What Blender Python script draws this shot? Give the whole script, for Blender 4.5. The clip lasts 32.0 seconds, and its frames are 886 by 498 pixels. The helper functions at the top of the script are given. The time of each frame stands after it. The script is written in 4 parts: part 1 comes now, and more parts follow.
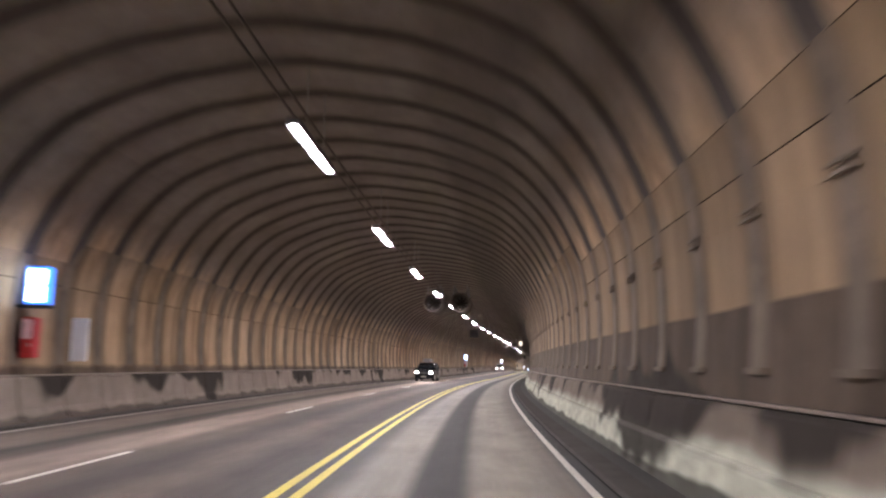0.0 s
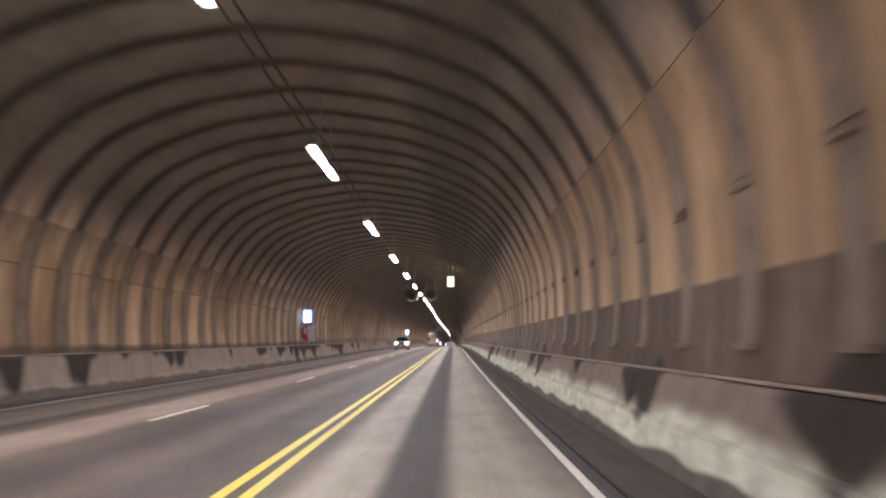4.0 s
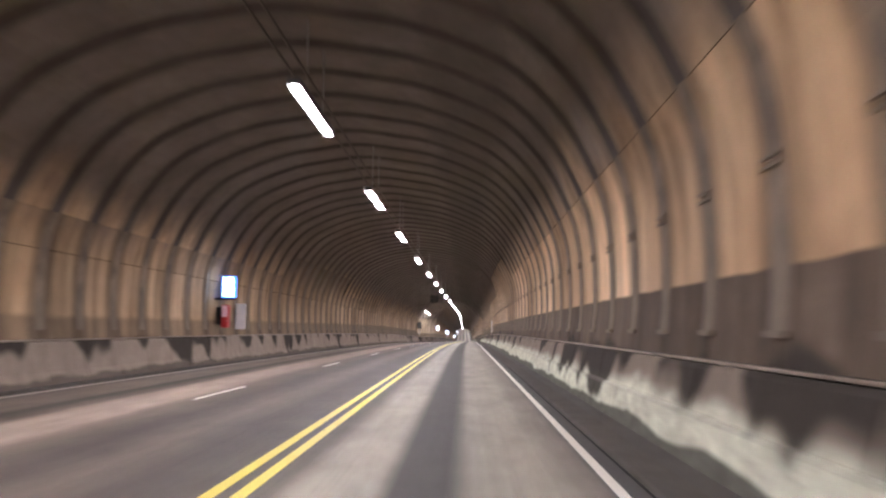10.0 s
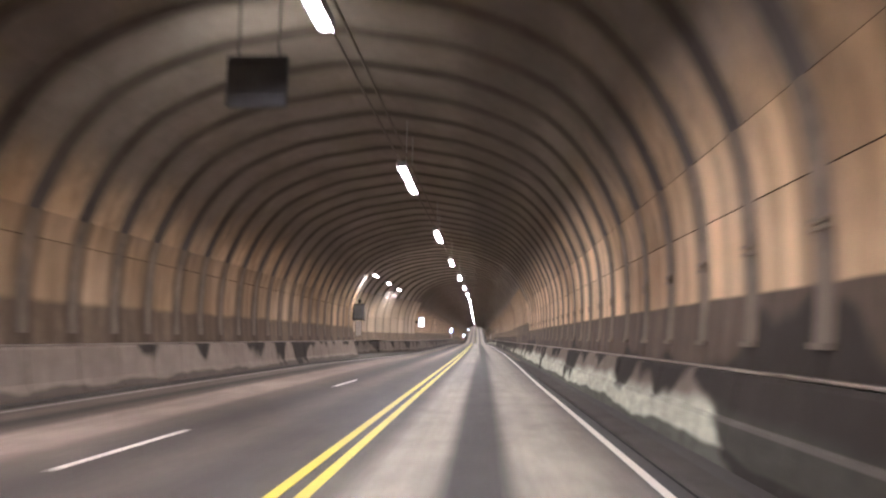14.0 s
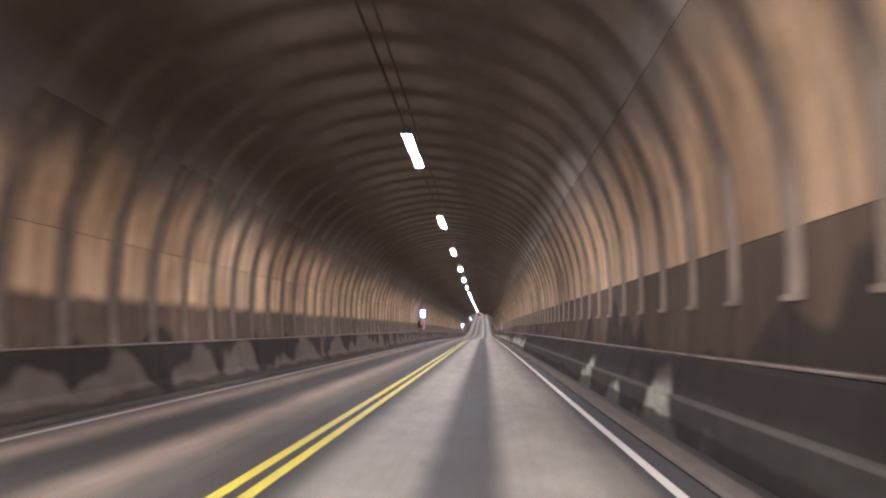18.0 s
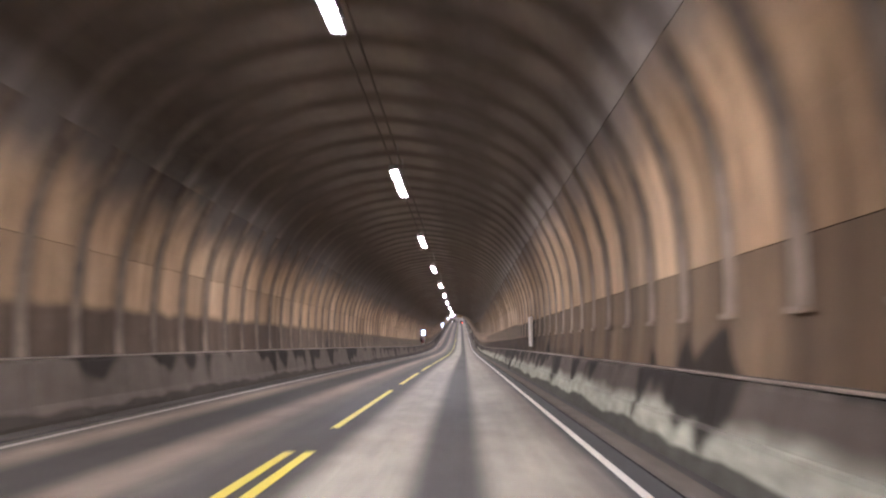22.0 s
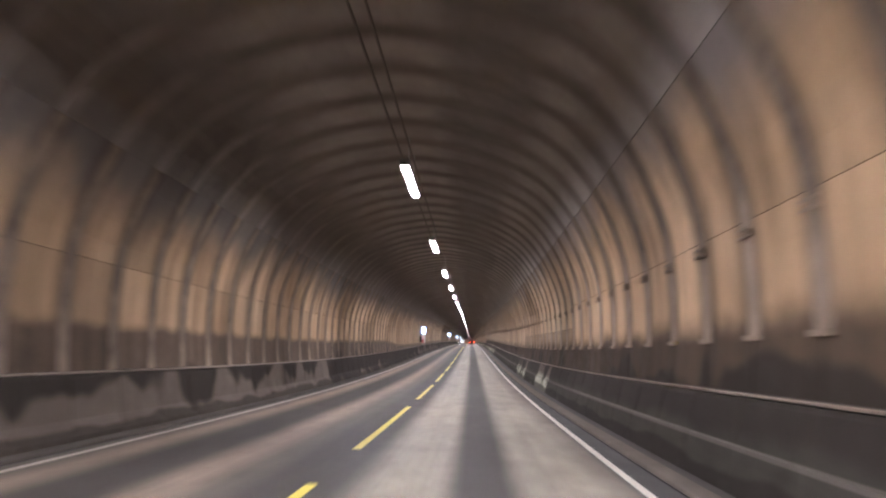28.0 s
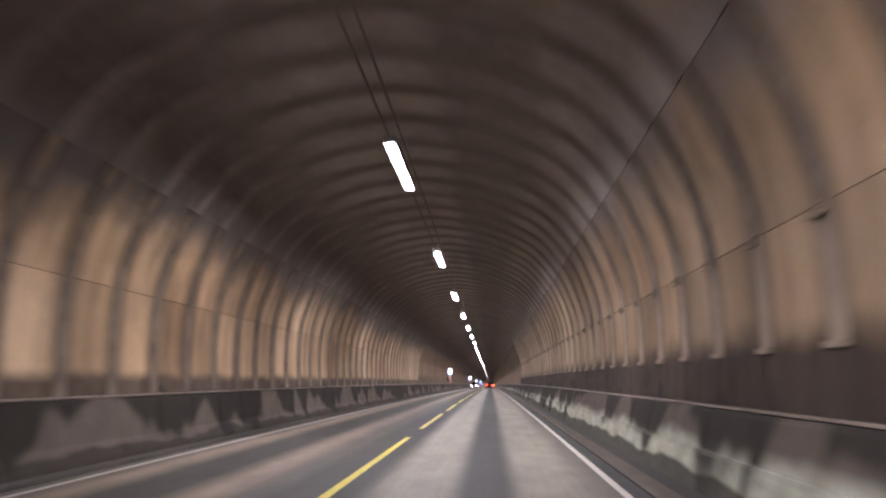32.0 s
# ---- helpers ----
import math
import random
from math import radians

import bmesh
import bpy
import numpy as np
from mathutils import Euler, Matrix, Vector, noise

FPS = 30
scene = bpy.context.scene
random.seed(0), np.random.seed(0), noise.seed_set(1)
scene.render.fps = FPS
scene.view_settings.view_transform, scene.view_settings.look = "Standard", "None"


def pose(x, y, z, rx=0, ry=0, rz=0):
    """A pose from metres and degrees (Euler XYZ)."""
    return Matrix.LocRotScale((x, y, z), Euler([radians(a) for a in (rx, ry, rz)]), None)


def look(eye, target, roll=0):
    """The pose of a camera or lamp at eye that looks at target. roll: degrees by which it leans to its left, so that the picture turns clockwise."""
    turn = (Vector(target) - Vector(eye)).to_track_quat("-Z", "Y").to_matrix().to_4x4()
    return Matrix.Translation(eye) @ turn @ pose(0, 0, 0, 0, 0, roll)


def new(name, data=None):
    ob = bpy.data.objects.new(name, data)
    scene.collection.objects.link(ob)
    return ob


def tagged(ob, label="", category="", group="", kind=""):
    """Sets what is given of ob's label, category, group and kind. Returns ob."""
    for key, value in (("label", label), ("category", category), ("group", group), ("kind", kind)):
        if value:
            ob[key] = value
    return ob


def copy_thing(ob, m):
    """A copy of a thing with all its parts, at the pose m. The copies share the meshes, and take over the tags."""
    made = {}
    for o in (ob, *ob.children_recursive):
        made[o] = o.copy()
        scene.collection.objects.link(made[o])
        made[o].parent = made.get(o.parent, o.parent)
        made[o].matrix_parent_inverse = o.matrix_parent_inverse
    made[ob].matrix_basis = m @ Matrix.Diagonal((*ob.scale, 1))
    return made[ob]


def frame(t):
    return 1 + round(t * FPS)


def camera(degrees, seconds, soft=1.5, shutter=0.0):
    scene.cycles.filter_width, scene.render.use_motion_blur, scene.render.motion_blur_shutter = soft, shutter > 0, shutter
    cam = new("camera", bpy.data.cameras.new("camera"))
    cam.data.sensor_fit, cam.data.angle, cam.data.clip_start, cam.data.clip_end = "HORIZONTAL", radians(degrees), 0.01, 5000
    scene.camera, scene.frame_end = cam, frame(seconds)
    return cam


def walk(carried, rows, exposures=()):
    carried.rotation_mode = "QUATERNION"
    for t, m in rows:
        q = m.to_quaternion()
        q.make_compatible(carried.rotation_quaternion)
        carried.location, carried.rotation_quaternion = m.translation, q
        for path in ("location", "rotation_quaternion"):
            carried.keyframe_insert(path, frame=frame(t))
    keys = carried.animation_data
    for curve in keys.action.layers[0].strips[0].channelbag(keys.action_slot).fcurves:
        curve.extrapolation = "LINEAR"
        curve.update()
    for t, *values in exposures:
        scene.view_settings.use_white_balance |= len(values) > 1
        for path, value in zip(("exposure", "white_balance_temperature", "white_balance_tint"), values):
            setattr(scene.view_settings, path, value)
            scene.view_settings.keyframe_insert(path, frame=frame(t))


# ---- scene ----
SECONDS = 32.0
cam = camera(64.5, SECONDS, soft=2.3, shutter=0.45)

# Alignment of the road: curvature (1e-4 per metre) to the left and upwards, every 40 m from station -40.
KH = [-15.84, -18.37, -17.35, -4.35, -0.13, -0.02, 1.64, -2.28, -0.67, 2.08, -0.47, 1.31, -1.63, -0.66, 0.13,
      1.0, 0.3, 0.3, 0.2, 0.0, 0.0]
KV = [-0.25, -0.31, -1.58, 0.75, 1.43, -1.47, -0.18, -2.18, -2.13, -0.25, 0.84, -0.4, -1.3, -1.2, 1.2,
      4.5, 8.0, 1.6, -1.4, -0.6, -0.4]
KNOT = np.arange(-40, 761, 40.0)
SS = np.arange(-40, 1360.1, 1.0)
TH = np.cumsum(np.interp(SS, KNOT, np.array(KH) * 1e-4, right=0.0))
GR = np.cumsum(np.interp(SS, KNOT, np.array(KV) * 1e-4, right=-0.2e-4))
TH -= TH[40]
GR -= GR[40]
RX, RY, RZ = np.cumsum(-np.sin(TH)), np.cumsum(np.cos(TH)), np.cumsum(GR)
RX, RY, RZ = RX - RX[40], RY - RY[40], RZ - RZ[40]


def place(s, u, w):
    """World point at station s, u metres right of the yellow line, w above the road."""
    th = np.interp(s, SS, TH)
    return Vector((np.interp(s, SS, RX) + u * math.cos(th), np.interp(s, SS, RY) + u * math.sin(th),
                   np.interp(s, SS, RZ) + w))


def frame_at(s, u=0.0, w=0.0):
    """Matrix at a station: x to the right, y ahead along the road, z up."""
    th, g = float(np.interp(s, SS, TH)), float(np.interp(s, SS, GR))
    return Matrix.Translation(place(s, u, w)) @ Matrix.Rotation(th, 4, "Z") @ Matrix.Rotation(math.atan(g), 4, "X")


# The ride: seconds, station, metres right of the yellow line, yaw, pitch and roll against the road.
EYE = 1.38
RIDE = [
    (0, 0.00, 1.89, 1.27, 9.31, -0.28),
    (1, 20.18, 1.87, 1.75, 8.59, 0.23),
    (2, 40.00, 1.94, 1.91, 8.39, 0.69),
    (3, 59.65, 2.00, 0.43, 8.16, 1.05),
    (6, 119.27, 1.84, 0.99, 6.26, -1.87),
    (7, 138.95, 1.81, 3.00, 6.01, -2.39),
    (8, 159.10, 1.92, 2.64, 6.60, -1.96),
    (9, 179.05, 1.93, 1.97, 6.35, -1.12),
    (10, 198.50, 1.99, 1.82, 6.41, -0.05),
    (11, 218.28, 1.97, 1.45, 6.87, -0.23),
    (12, 237.72, 1.88, 1.98, 6.89, -0.32),
    (13, 257.57, 1.73, 2.89, 6.95, -0.60),
    (14, 277.29, 1.65, 3.27, 6.98, -0.73),
    (14.5, 287.02, 1.66, 3.37, 7.07, -0.83),
    (16.5, 327.62, 1.95, 3.71, 7.10, -0.67),
    (17, 337.95, 2.02, 3.59, 7.10, -0.59),
    (18, 358.39, 2.12, 3.40, 6.53, 0.13),
    (19, 379.14, 2.08, 2.81, 6.26, -0.22),
    (20, 399.91, 2.10, 2.20, 6.15, -0.20),
    (21, 420.82, 2.08, 1.64, 6.86, -0.24),
    (22, 442.04, 2.03, 1.51, 7.48, -0.23),
    (23, 463.31, 2.06, 1.24, 7.24, -0.55),
    (24, 485.42, 2.13, 0.78, 7.46, -0.91),
    (26.6, 543.66, 1.95, 2.03, 8.95, 0.10),
    (27, 552.55, 1.92, 2.32, 8.99, -0.16),
    (28, 574.43, 1.78, 2.55, 9.14, -0.67),
    (29, 596.25, 1.86, 2.82, 9.60, -0.25),
    (30, 617.92, 1.95, 3.00, 9.66, 0.32),
    (31, 639.51, 1.94, 3.54, 9.96, 0.10),
    (32, 661.10, 1.99, 3.85, 10.46, -0.03),
]


def ride(t):
    """Smooth values between the rows (cubic with slopes from the neighbours)."""
    a = np.array(RIDE)
    tt = a[:, 0]
    i = int(np.clip(np.searchsorted(tt, t, side="right") - 1, 0, len(tt) - 2))
    dt = tt[i + 1] - tt[i]

    def slope(j):
        lo, hi = max(j - 1, 0), min(j + 1, len(tt) - 1)
        return (a[hi, 1:] - a[lo, 1:]) / (tt[hi] - tt[lo])
    x = (t - tt[i]) / dt
    h = (2 * x**3 - 3 * x**2 + 1, x**3 - 2 * x**2 + x, -2 * x**3 + 3 * x**2, x**3 - x**2)
    return h[0] * a[i, 1:] + h[1] * dt * slope(i) + h[2] * a[i + 1, 1:] + h[3] * dt * slope(i + 1)


def eye_pose(t):
    s, u, yaw, pit, rol = ride(t)
    th, g = np.interp(s, SS, TH), np.interp(s, SS, GR)
    a, b, c = th + radians(yaw), math.atan(g) + radians(pit), radians(rol)
    fw = Vector((-math.sin(a) * math.cos(b), math.cos(a) * math.cos(b), math.sin(b)))
    rt = Vector((math.cos(a), math.sin(a), 0))
    up = rt.cross(fw)
    rt, up = rt * math.cos(c) - up * math.sin(c), up * math.cos(c) + rt * math.sin(c)
    m = Matrix((rt, up, -fw)).transposed().to_4x4()
    m.translation = place(s, u, EYE)
    return m


walk(cam, [(k / 4, eye_pose(k / 4)) for k in range(int(SECONDS * 4) + 1)], [(0.0, 0.12, 6550, 10), (2.0, 0.05, 6650, 10), (3.5, 0.06, 6650, 10), (6.0, 0.2, 6600, 10), (9.0, 0.22, 6600, 10), (14.0, 0.22, 6550, 10), (17.0, 0.12, 6450, 10),
      (20.0, 0.16, 6450, 10), (21.3, 0.2, 6500, 10), (23.0, 0.12, 6450, 10), (24.0, 0.22, 6400, 10), (27.0, 0.18, 6450, 10), (29.0, 0.19, 6450, 10), (32.0, 0.2, 6350, 10)])

# ---- world: a closed tunnel, no daylight ----
world = bpy.data.worlds.new("world")
world.use_nodes = True
world.node_tree.nodes["Background"].inputs[0].default_value = (0.02, 0.02, 0.022, 1)
world.node_tree.nodes["Background"].inputs[1].default_value = 0.02
scene.world = world
LAMP_POWER = 310.0


# ---- materials ----
class Nodes:
    def __init__(self, name, rough=0.7, metal=0.0, colour=(0.5, 0.5, 0.5)):
        self.m = bpy.data.materials.new(name)
        self.m.use_nodes = True
        self.t = self.m.node_tree
        self.b = self.t.nodes["Principled BSDF"]
        self.b.inputs["Roughness"].default_value = rough
        self.b.inputs["Metallic"].default_value = metal
        self.b.inputs["Specular IOR Level"].default_value = 0.5 if rough < 0.6 else 0.18
        self.b.inputs["Base Color"].default_value = (*colour, 1)

    def matt(self):
        self.b.inputs["Specular IOR Level"].default_value = 0.04

    def add(self, kind):
        return self.t.nodes.new(kind)

    def link(self, a, b):
        self.t.links.new(a, b)

    def put(self, value, socket):
        if isinstance(value, bpy.types.NodeSocket):
            self.link(value, socket)
        else:
            socket.default_value = value

    def noise(self, scale, detail=4.0, rough=0.6, vec=None, stretch=None):
        n = self.add("ShaderNodeTexNoise")
        n.inputs["Scale"].default_value = scale
        n.inputs["Detail"].default_value = detail
        n.inputs["Roughness"].default_value = rough
        if vec is None:
            vec = self.add("ShaderNodeNewGeometry").outputs["Position"]
        if stretch:
            mp = self.add("ShaderNodeMapping")
            mp.inputs["Scale"].default_value = stretch
            self.link(vec, mp.inputs["Vector"])
            vec = mp.outputs["Vector"]
        self.link(vec, n.inputs["Vector"])
        return n.outputs["Fac"]

    def ramp(self, fac, stops, ease="LINEAR"):
        n = self.add("ShaderNodeValToRGB")
        n.color_ramp.interpolation = ease
        el = n.color_ramp.elements
        for i, (p, c) in enumerate(stops):
            e = el[i] if i < 2 else el.new(p)
            e.position = p
            e.color = (*c, 1) if isinstance(c, tuple) else (c, c, c, 1)
        self.link(fac, n.inputs["Fac"])
        return n.outputs["Color"]

    def mix(self, fac, a, b, how="MIX"):
        n = self.add("ShaderNodeMix")
        n.data_type, n.blend_type = "RGBA", how
        self.put(fac, n.inputs[0])
        for v, k in ((a, 6), (b, 7)):
            if isinstance(v, tuple):
                v = (*v[:3], 1)
            self.put(v, n.inputs[k])
        return n.outputs[2]

    def math(self, op, a, b=0.0):
        n = self.add("ShaderNodeMath")
        n.operation = op
        self.put(a, n.inputs[0])
        self.put(b, n.inputs[1])
        return n.outputs[0]

    def fit(self, v, a, b, c=0.0, d=1.0, smooth=True):
        n = self.add("ShaderNodeMapRange")
        n.interpolation_type = "SMOOTHSTEP" if smooth else "LINEAR"
        self.put(v, n.inputs[0])
        for k, x in enumerate((a, b, c, d)):
            n.inputs[k + 1].default_value = x
        return n.outputs[0]

    def uv(self, layer="UVMap"):
        n = self.add("ShaderNodeUVMap")
        n.uv_map = layer
        s = self.add("ShaderNodeSeparateXYZ")
        self.link(n.outputs[0], s.inputs[0])
        return n.outputs[0], s.outputs[0], s.outputs[1]

    def random(self):
        return self.add("ShaderNodeObjectInfo").outputs["Random"]

    def bump(self, h, strength=0.3, dist=0.02):
        n = self.add("ShaderNodeBump")
        n.inputs["Strength"].default_value = strength
        n.inputs["Distance"].default_value = dist
        self.link(h, n.inputs["Height"])
        self.link(n.outputs[0], self.b.inputs["Normal"])

    def colour(self, c):
        self.put(c, self.b.inputs["Base Color"])
        return self

    def rough(self, r):
        self.put(r, self.b.inputs["Roughness"])
        return self


def plain(name, colour, rough=0.5, metal=0.0, vary=0.15, scale=6.0):
    n = Nodes(name, rough, metal)
    f = n.noise(scale, 5.0)
    n.colour(n.ramp(f, [(0.3, tuple(c * (1 - vary) for c in colour)), (0.7, tuple(min(1, c * (1 + vary)) for c in colour))]))
    n.rough(n.fit(n.noise(scale * 3, 3.0), 0.3, 0.7, max(0.05, rough - 0.1), min(1, rough + 0.1)))
    return n.m


def glow(name, colour, strength):
    n = Nodes(name, 0.5)
    n.b.inputs["Emission Color"].default_value = (*colour, 1)
    n.b.inputs["Emission Strength"].default_value = strength
    n.b.inputs["Base Color"].default_value = (*colour, 1)
    return n.m


def asphalt_material():
    n = Nodes("worn_asphalt", 0.55)
    vec, along, across = n.uv()
    span = n.math("DIVIDE", n.math("ADD", across, 10.0), 16.0)

    def at(u):
        return (u + 10) / 16
    # hi: worn tracks of the own lane, lightened further to stand for headlights
    lo, mid, hi = (0.056, 0.048, 0.041), (0.118, 0.099, 0.080), (0.345, 0.308, 0.248)
    hazel = (0.30, 0.232, 0.176)
    near_line, slate = (0.225, 0.195, 0.160), (0.074, 0.070, 0.067)
    worn = (0.215, 0.172, 0.135)
    two = n.ramp(span, [(at(-4.6), lo), (at(-3.8), mid), (at(-3.3), hazel), (at(-2.7), lo), (at(-2.1), lo), (at(-1.5), hazel),
                        (at(-0.9), mid), (at(-0.45), lo), (at(0.25), lo), (at(0.75), hi), (at(1.35), hi), (at(1.7), lo),
                        (at(2.1), lo), (at(2.45), hi), (at(3.0), hi), (at(3.48), near_line), (at(3.62), slate), (at(4.0), slate), (at(4.3), lo)], "EASE")
    lo_b, mid_b = (0.074, 0.058, 0.048), (0.140, 0.108, 0.086)
    pink = (0.35, 0.268, 0.213)
    three = n.ramp(span, [(at(-8.0), lo_b), (at(-7.2), mid_b), (at(-6.5), worn), (at(-5.8), worn), (at(-5.4), lo_b), (at(-4.95), mid_b),
                          (at(-4.5), pink), (at(-3.75), pink), (at(-3.2), mid_b), (at(-2.4), lo_b), (at(-1.6), mid_b), (at(-0.9), lo_b), (at(0.3), mid),
                          (at(0.7), hi), (at(1.15), hi), (at(1.4), lo), (at(1.8), lo), (at(2.1), hi), (at(2.65), hi),
                          (at(3.14), near_line), (at(3.32), slate), (at(3.6), lo)], "EASE")
    c = n.mix(n.fit(along, 300, 345), three, two)
    patch = n.noise(0.35, 3.0, 0.5, vec, (0.12, 1.0, 1.0))
    c = n.mix(1.0, c, n.ramp(patch, [(0.3, 0.72), (0.7, 1.2)]), "MULTIPLY")
    grit = n.noise(70.0, 3.0, 0.7)
    c = n.mix(0.6, c, n.ramp(grit, [(0.3, 0.62), (0.72, 1.35)]), "MULTIPLY")
    crack = n.noise(1.1, 6.0, 0.7, vec, (0.5, 1.0, 1.0))
    streak = n.noise(1.0, 5.0, 0.65, vec, (0.06, 7.0, 1.0))
    c = n.mix(0.22, c, n.ramp(streak, [(0.3, 0.65), (0.7, 1.3)]), "MULTIPLY")
    blot = n.noise(1.3, 6.0, 0.7, vec, (0.5, 1.0, 1.0))
    c = n.mix(0.5, c, n.ramp(blot, [(0.36, 0.62), (0.64, 1.25)]), "MULTIPLY")
    c = n.mix(n.fit(crack, 0.66, 0.74, 0.0, 0.35), c, (0.04, 0.04, 0.04))
    n.colour(c)
    n.rough(n.fit(patch, 0.3, 0.7, 0.68, 0.84))
    n.bump(grit, 0.25, 0.006)
    return n.m


def paint_material(name, colour, wear):
    n = Nodes(name, 0.5)
    f = n.noise(9.0, 6.0, 0.75)
    g = n.noise(60.0, 2.0)
    c = n.mix(n.fit(f, 0.5, 0.75, 0.0, wear), colour, tuple(x * 0.35 for x in colour))
    n.colour(n.mix(0.5, c, n.ramp(g, [(0.3, 0.75), (0.7, 1.1)]), "MULTIPLY"))
    n.bump(g, 0.3, 0.004)
    return n.m


def damp_field(n, height, along, lift, pivot=1.0):
    """Damp black bells under the joints, merging where a piece is wetter; each piece carries its wetness."""
    f = n.noise(0.5, 2.0, 0.45, None, (1.0, 1.0, 0.6))
    f = n.math("ADD", 0.5, n.math("MULTIPLY", n.math("SUBTRACT", f, 0.5), 1.9))
    g = n.math("SUBTRACT", f, n.math("MULTIPLY", n.math("SUBTRACT", height, pivot), lift))
    sep = n.add("ShaderNodeSeparateColor")
    n.link(n.add("ShaderNodeObjectInfo").outputs["Color"], sep.inputs[0])
    g = n.math("ADD", g, n.math("MULTIPLY", n.math("SUBTRACT", sep.outputs[0], 0.5), 0.55))
    joint = n.math("MULTIPLY", n.fit(n.math("ABSOLUTE", along), 0.25, 0.8), 0.08)
    return n.fit(n.math("ADD", g, joint), 0.52, 0.66, 0.0, 0.93)


def roof_soot_shade(n, height, low, high, ragged=2.0):
    """Soot thickens towards the roof in uneven tongues; the lamps' upper cut-off is painted in with it."""
    up = n.math("ADD", height, n.math("MULTIPLY", n.math("SUBTRACT", n.noise(0.6, 4.0, 0.6, None, (1.0, 1.0, 0.3)), 0.5), ragged))
    return n.fit(up, low, high)


def clean_lining(n, dim):
    runs = n.noise(1.0, 5.0, 0.6, None, (2.2, 2.2, 0.16))
    c = n.ramp(n.noise(0.2, 4.0, 0.55), [(0.32, (0.34 * dim, 0.215 * dim, 0.124 * dim)), (0.5, (0.58 * dim, 0.392 * dim, 0.238 * dim)), (0.68, (0.72 * dim, 0.515 * dim, 0.335 * dim))])
    return n.mix(0.8, c, n.ramp(runs, [(0.3, 0.42), (0.62, 1.12)]), "MULTIPLY")


def soot_film(n, lift=1.0):
    return n.ramp(n.noise(0.4, 5.0, 0.6), [(0.35, tuple(x * lift for x in (0.400, 0.356, 0.332))), (0.7, tuple(x * lift for x in (0.265, 0.236, 0.220)))])


def lining_material(name, dim, dirt=1.0, edge=0.04, seam=0.68, low=4.2, high=6.0, film=0.8, bleach=0.0):
    """Beige lining panels, greyer below the washing line, with damp soot patches, runs and an upper edge of soot and
    painted shade.
    """
    n = Nodes(name, 0.62)
    n.matt()
    vec, along, height = n.uv()
    rnd = n.random()
    fine = n.noise(2.6, 6.0, 0.65)
    clean = n.mix(bleach, clean_lining(n, dim), (0.66, 0.57, 0.46))
    grime = n.ramp(fine, [(0.3, tuple(x * dirt for x in (0.112, 0.081, 0.060))), (0.7, tuple(x * dirt for x in (0.162, 0.120, 0.090)))])
    grime = n.mix(0.7, grime, n.ramp(n.noise(1.3, 5.0, 0.65, None, (2.0, 2.0, 0.14)), [(0.32, 0.5), (0.66, 1.25)]), "MULTIPLY")
    # the brushed edge: each panel carries its own height (green, a quarter of the metres) and depth of grime (blue)
    tag, info = n.add("ShaderNodeSeparateColor"), n.add("ShaderNodeObjectInfo")
    n.link(info.outputs["Color"], tag.inputs[0])
    clean = n.mix(info.outputs["Alpha"], (0.165, 0.118, 0.075), clean)
    line = n.math("SUBTRACT", height, n.math("MULTIPLY", tag.outputs[1], 4.0))
    line = n.math("ADD", line, n.math("MULTIPLY", n.math("SUBTRACT", n.noise(1.2, 3.0), 0.5), edge * 2.0))
    c = n.mix(n.math("MULTIPLY", n.fit(line, edge, -edge), tag.outputs[2]), clean, grime)
    c = n.mix(n.math("MULTIPLY", roof_soot_shade(n, height, low, high), 0.95), c, soot_film(n, film))
    # soot gathers beside the cover strips
    side = n.math("ADD", n.math("ABSOLUTE", along), n.math("MULTIPLY", n.math("SUBTRACT", n.noise(0.8, 4.0, 0.6, None, (1.0, 1.0, 0.25)), 0.5), 0.5))
    c = n.mix(n.fit(side, 0.36, 0.60, 0.0, seam), c, (0.075, 0.057, 0.045))
    c = n.mix(damp_field(n, height, along, 0.55), c, (0.042, 0.034, 0.029))
    c = n.mix(0.35, c, n.ramp(rnd, [(0.0, 0.35), (0.5, 0.9), (1.0, 1.2)]), "MULTIPLY")
    c = n.mix(0.4, c, n.ramp(fine, [(0.3, 0.8), (0.7, 1.12)]), "MULTIPLY")
    n.colour(c)
    n.rough(n.fit(fine, 0.3, 0.7, 0.5, 0.72))
    n.bump(n.noise(14.0, 5.0, 0.7), 0.2, 0.01)
    return n.m


def strip_material(name, lift, low, foot=1.0):
    """Cover strips over the joints: blackened by soot above, paler below."""
    n = Nodes(name, 0.7)
    vec, along, height = n.uv()
    f = n.noise(1.8, 5.0, 0.6)
    dark = n.ramp(f, [(0.3, (0.058 * lift, 0.044 * lift, 0.034 * lift)), (0.7, (0.125 * lift, 0.094 * lift, 0.070 * lift))])
    pale = n.ramp(f, [(0.3, (0.22 * foot, 0.169 * foot, 0.128 * foot)), (0.7, (0.34 * foot, 0.262 * foot, 0.200 * foot))])
    edge = n.math("ADD", height, n.math("MULTIPLY", n.math("SUBTRACT", n.random(), 0.5), 1.0))
    n.colour(n.mix(n.fit(edge, low, low + 0.8), pale, dark))
    n.bump(n.noise(20.0, 4.0), 0.2, 0.008)
    return n.m


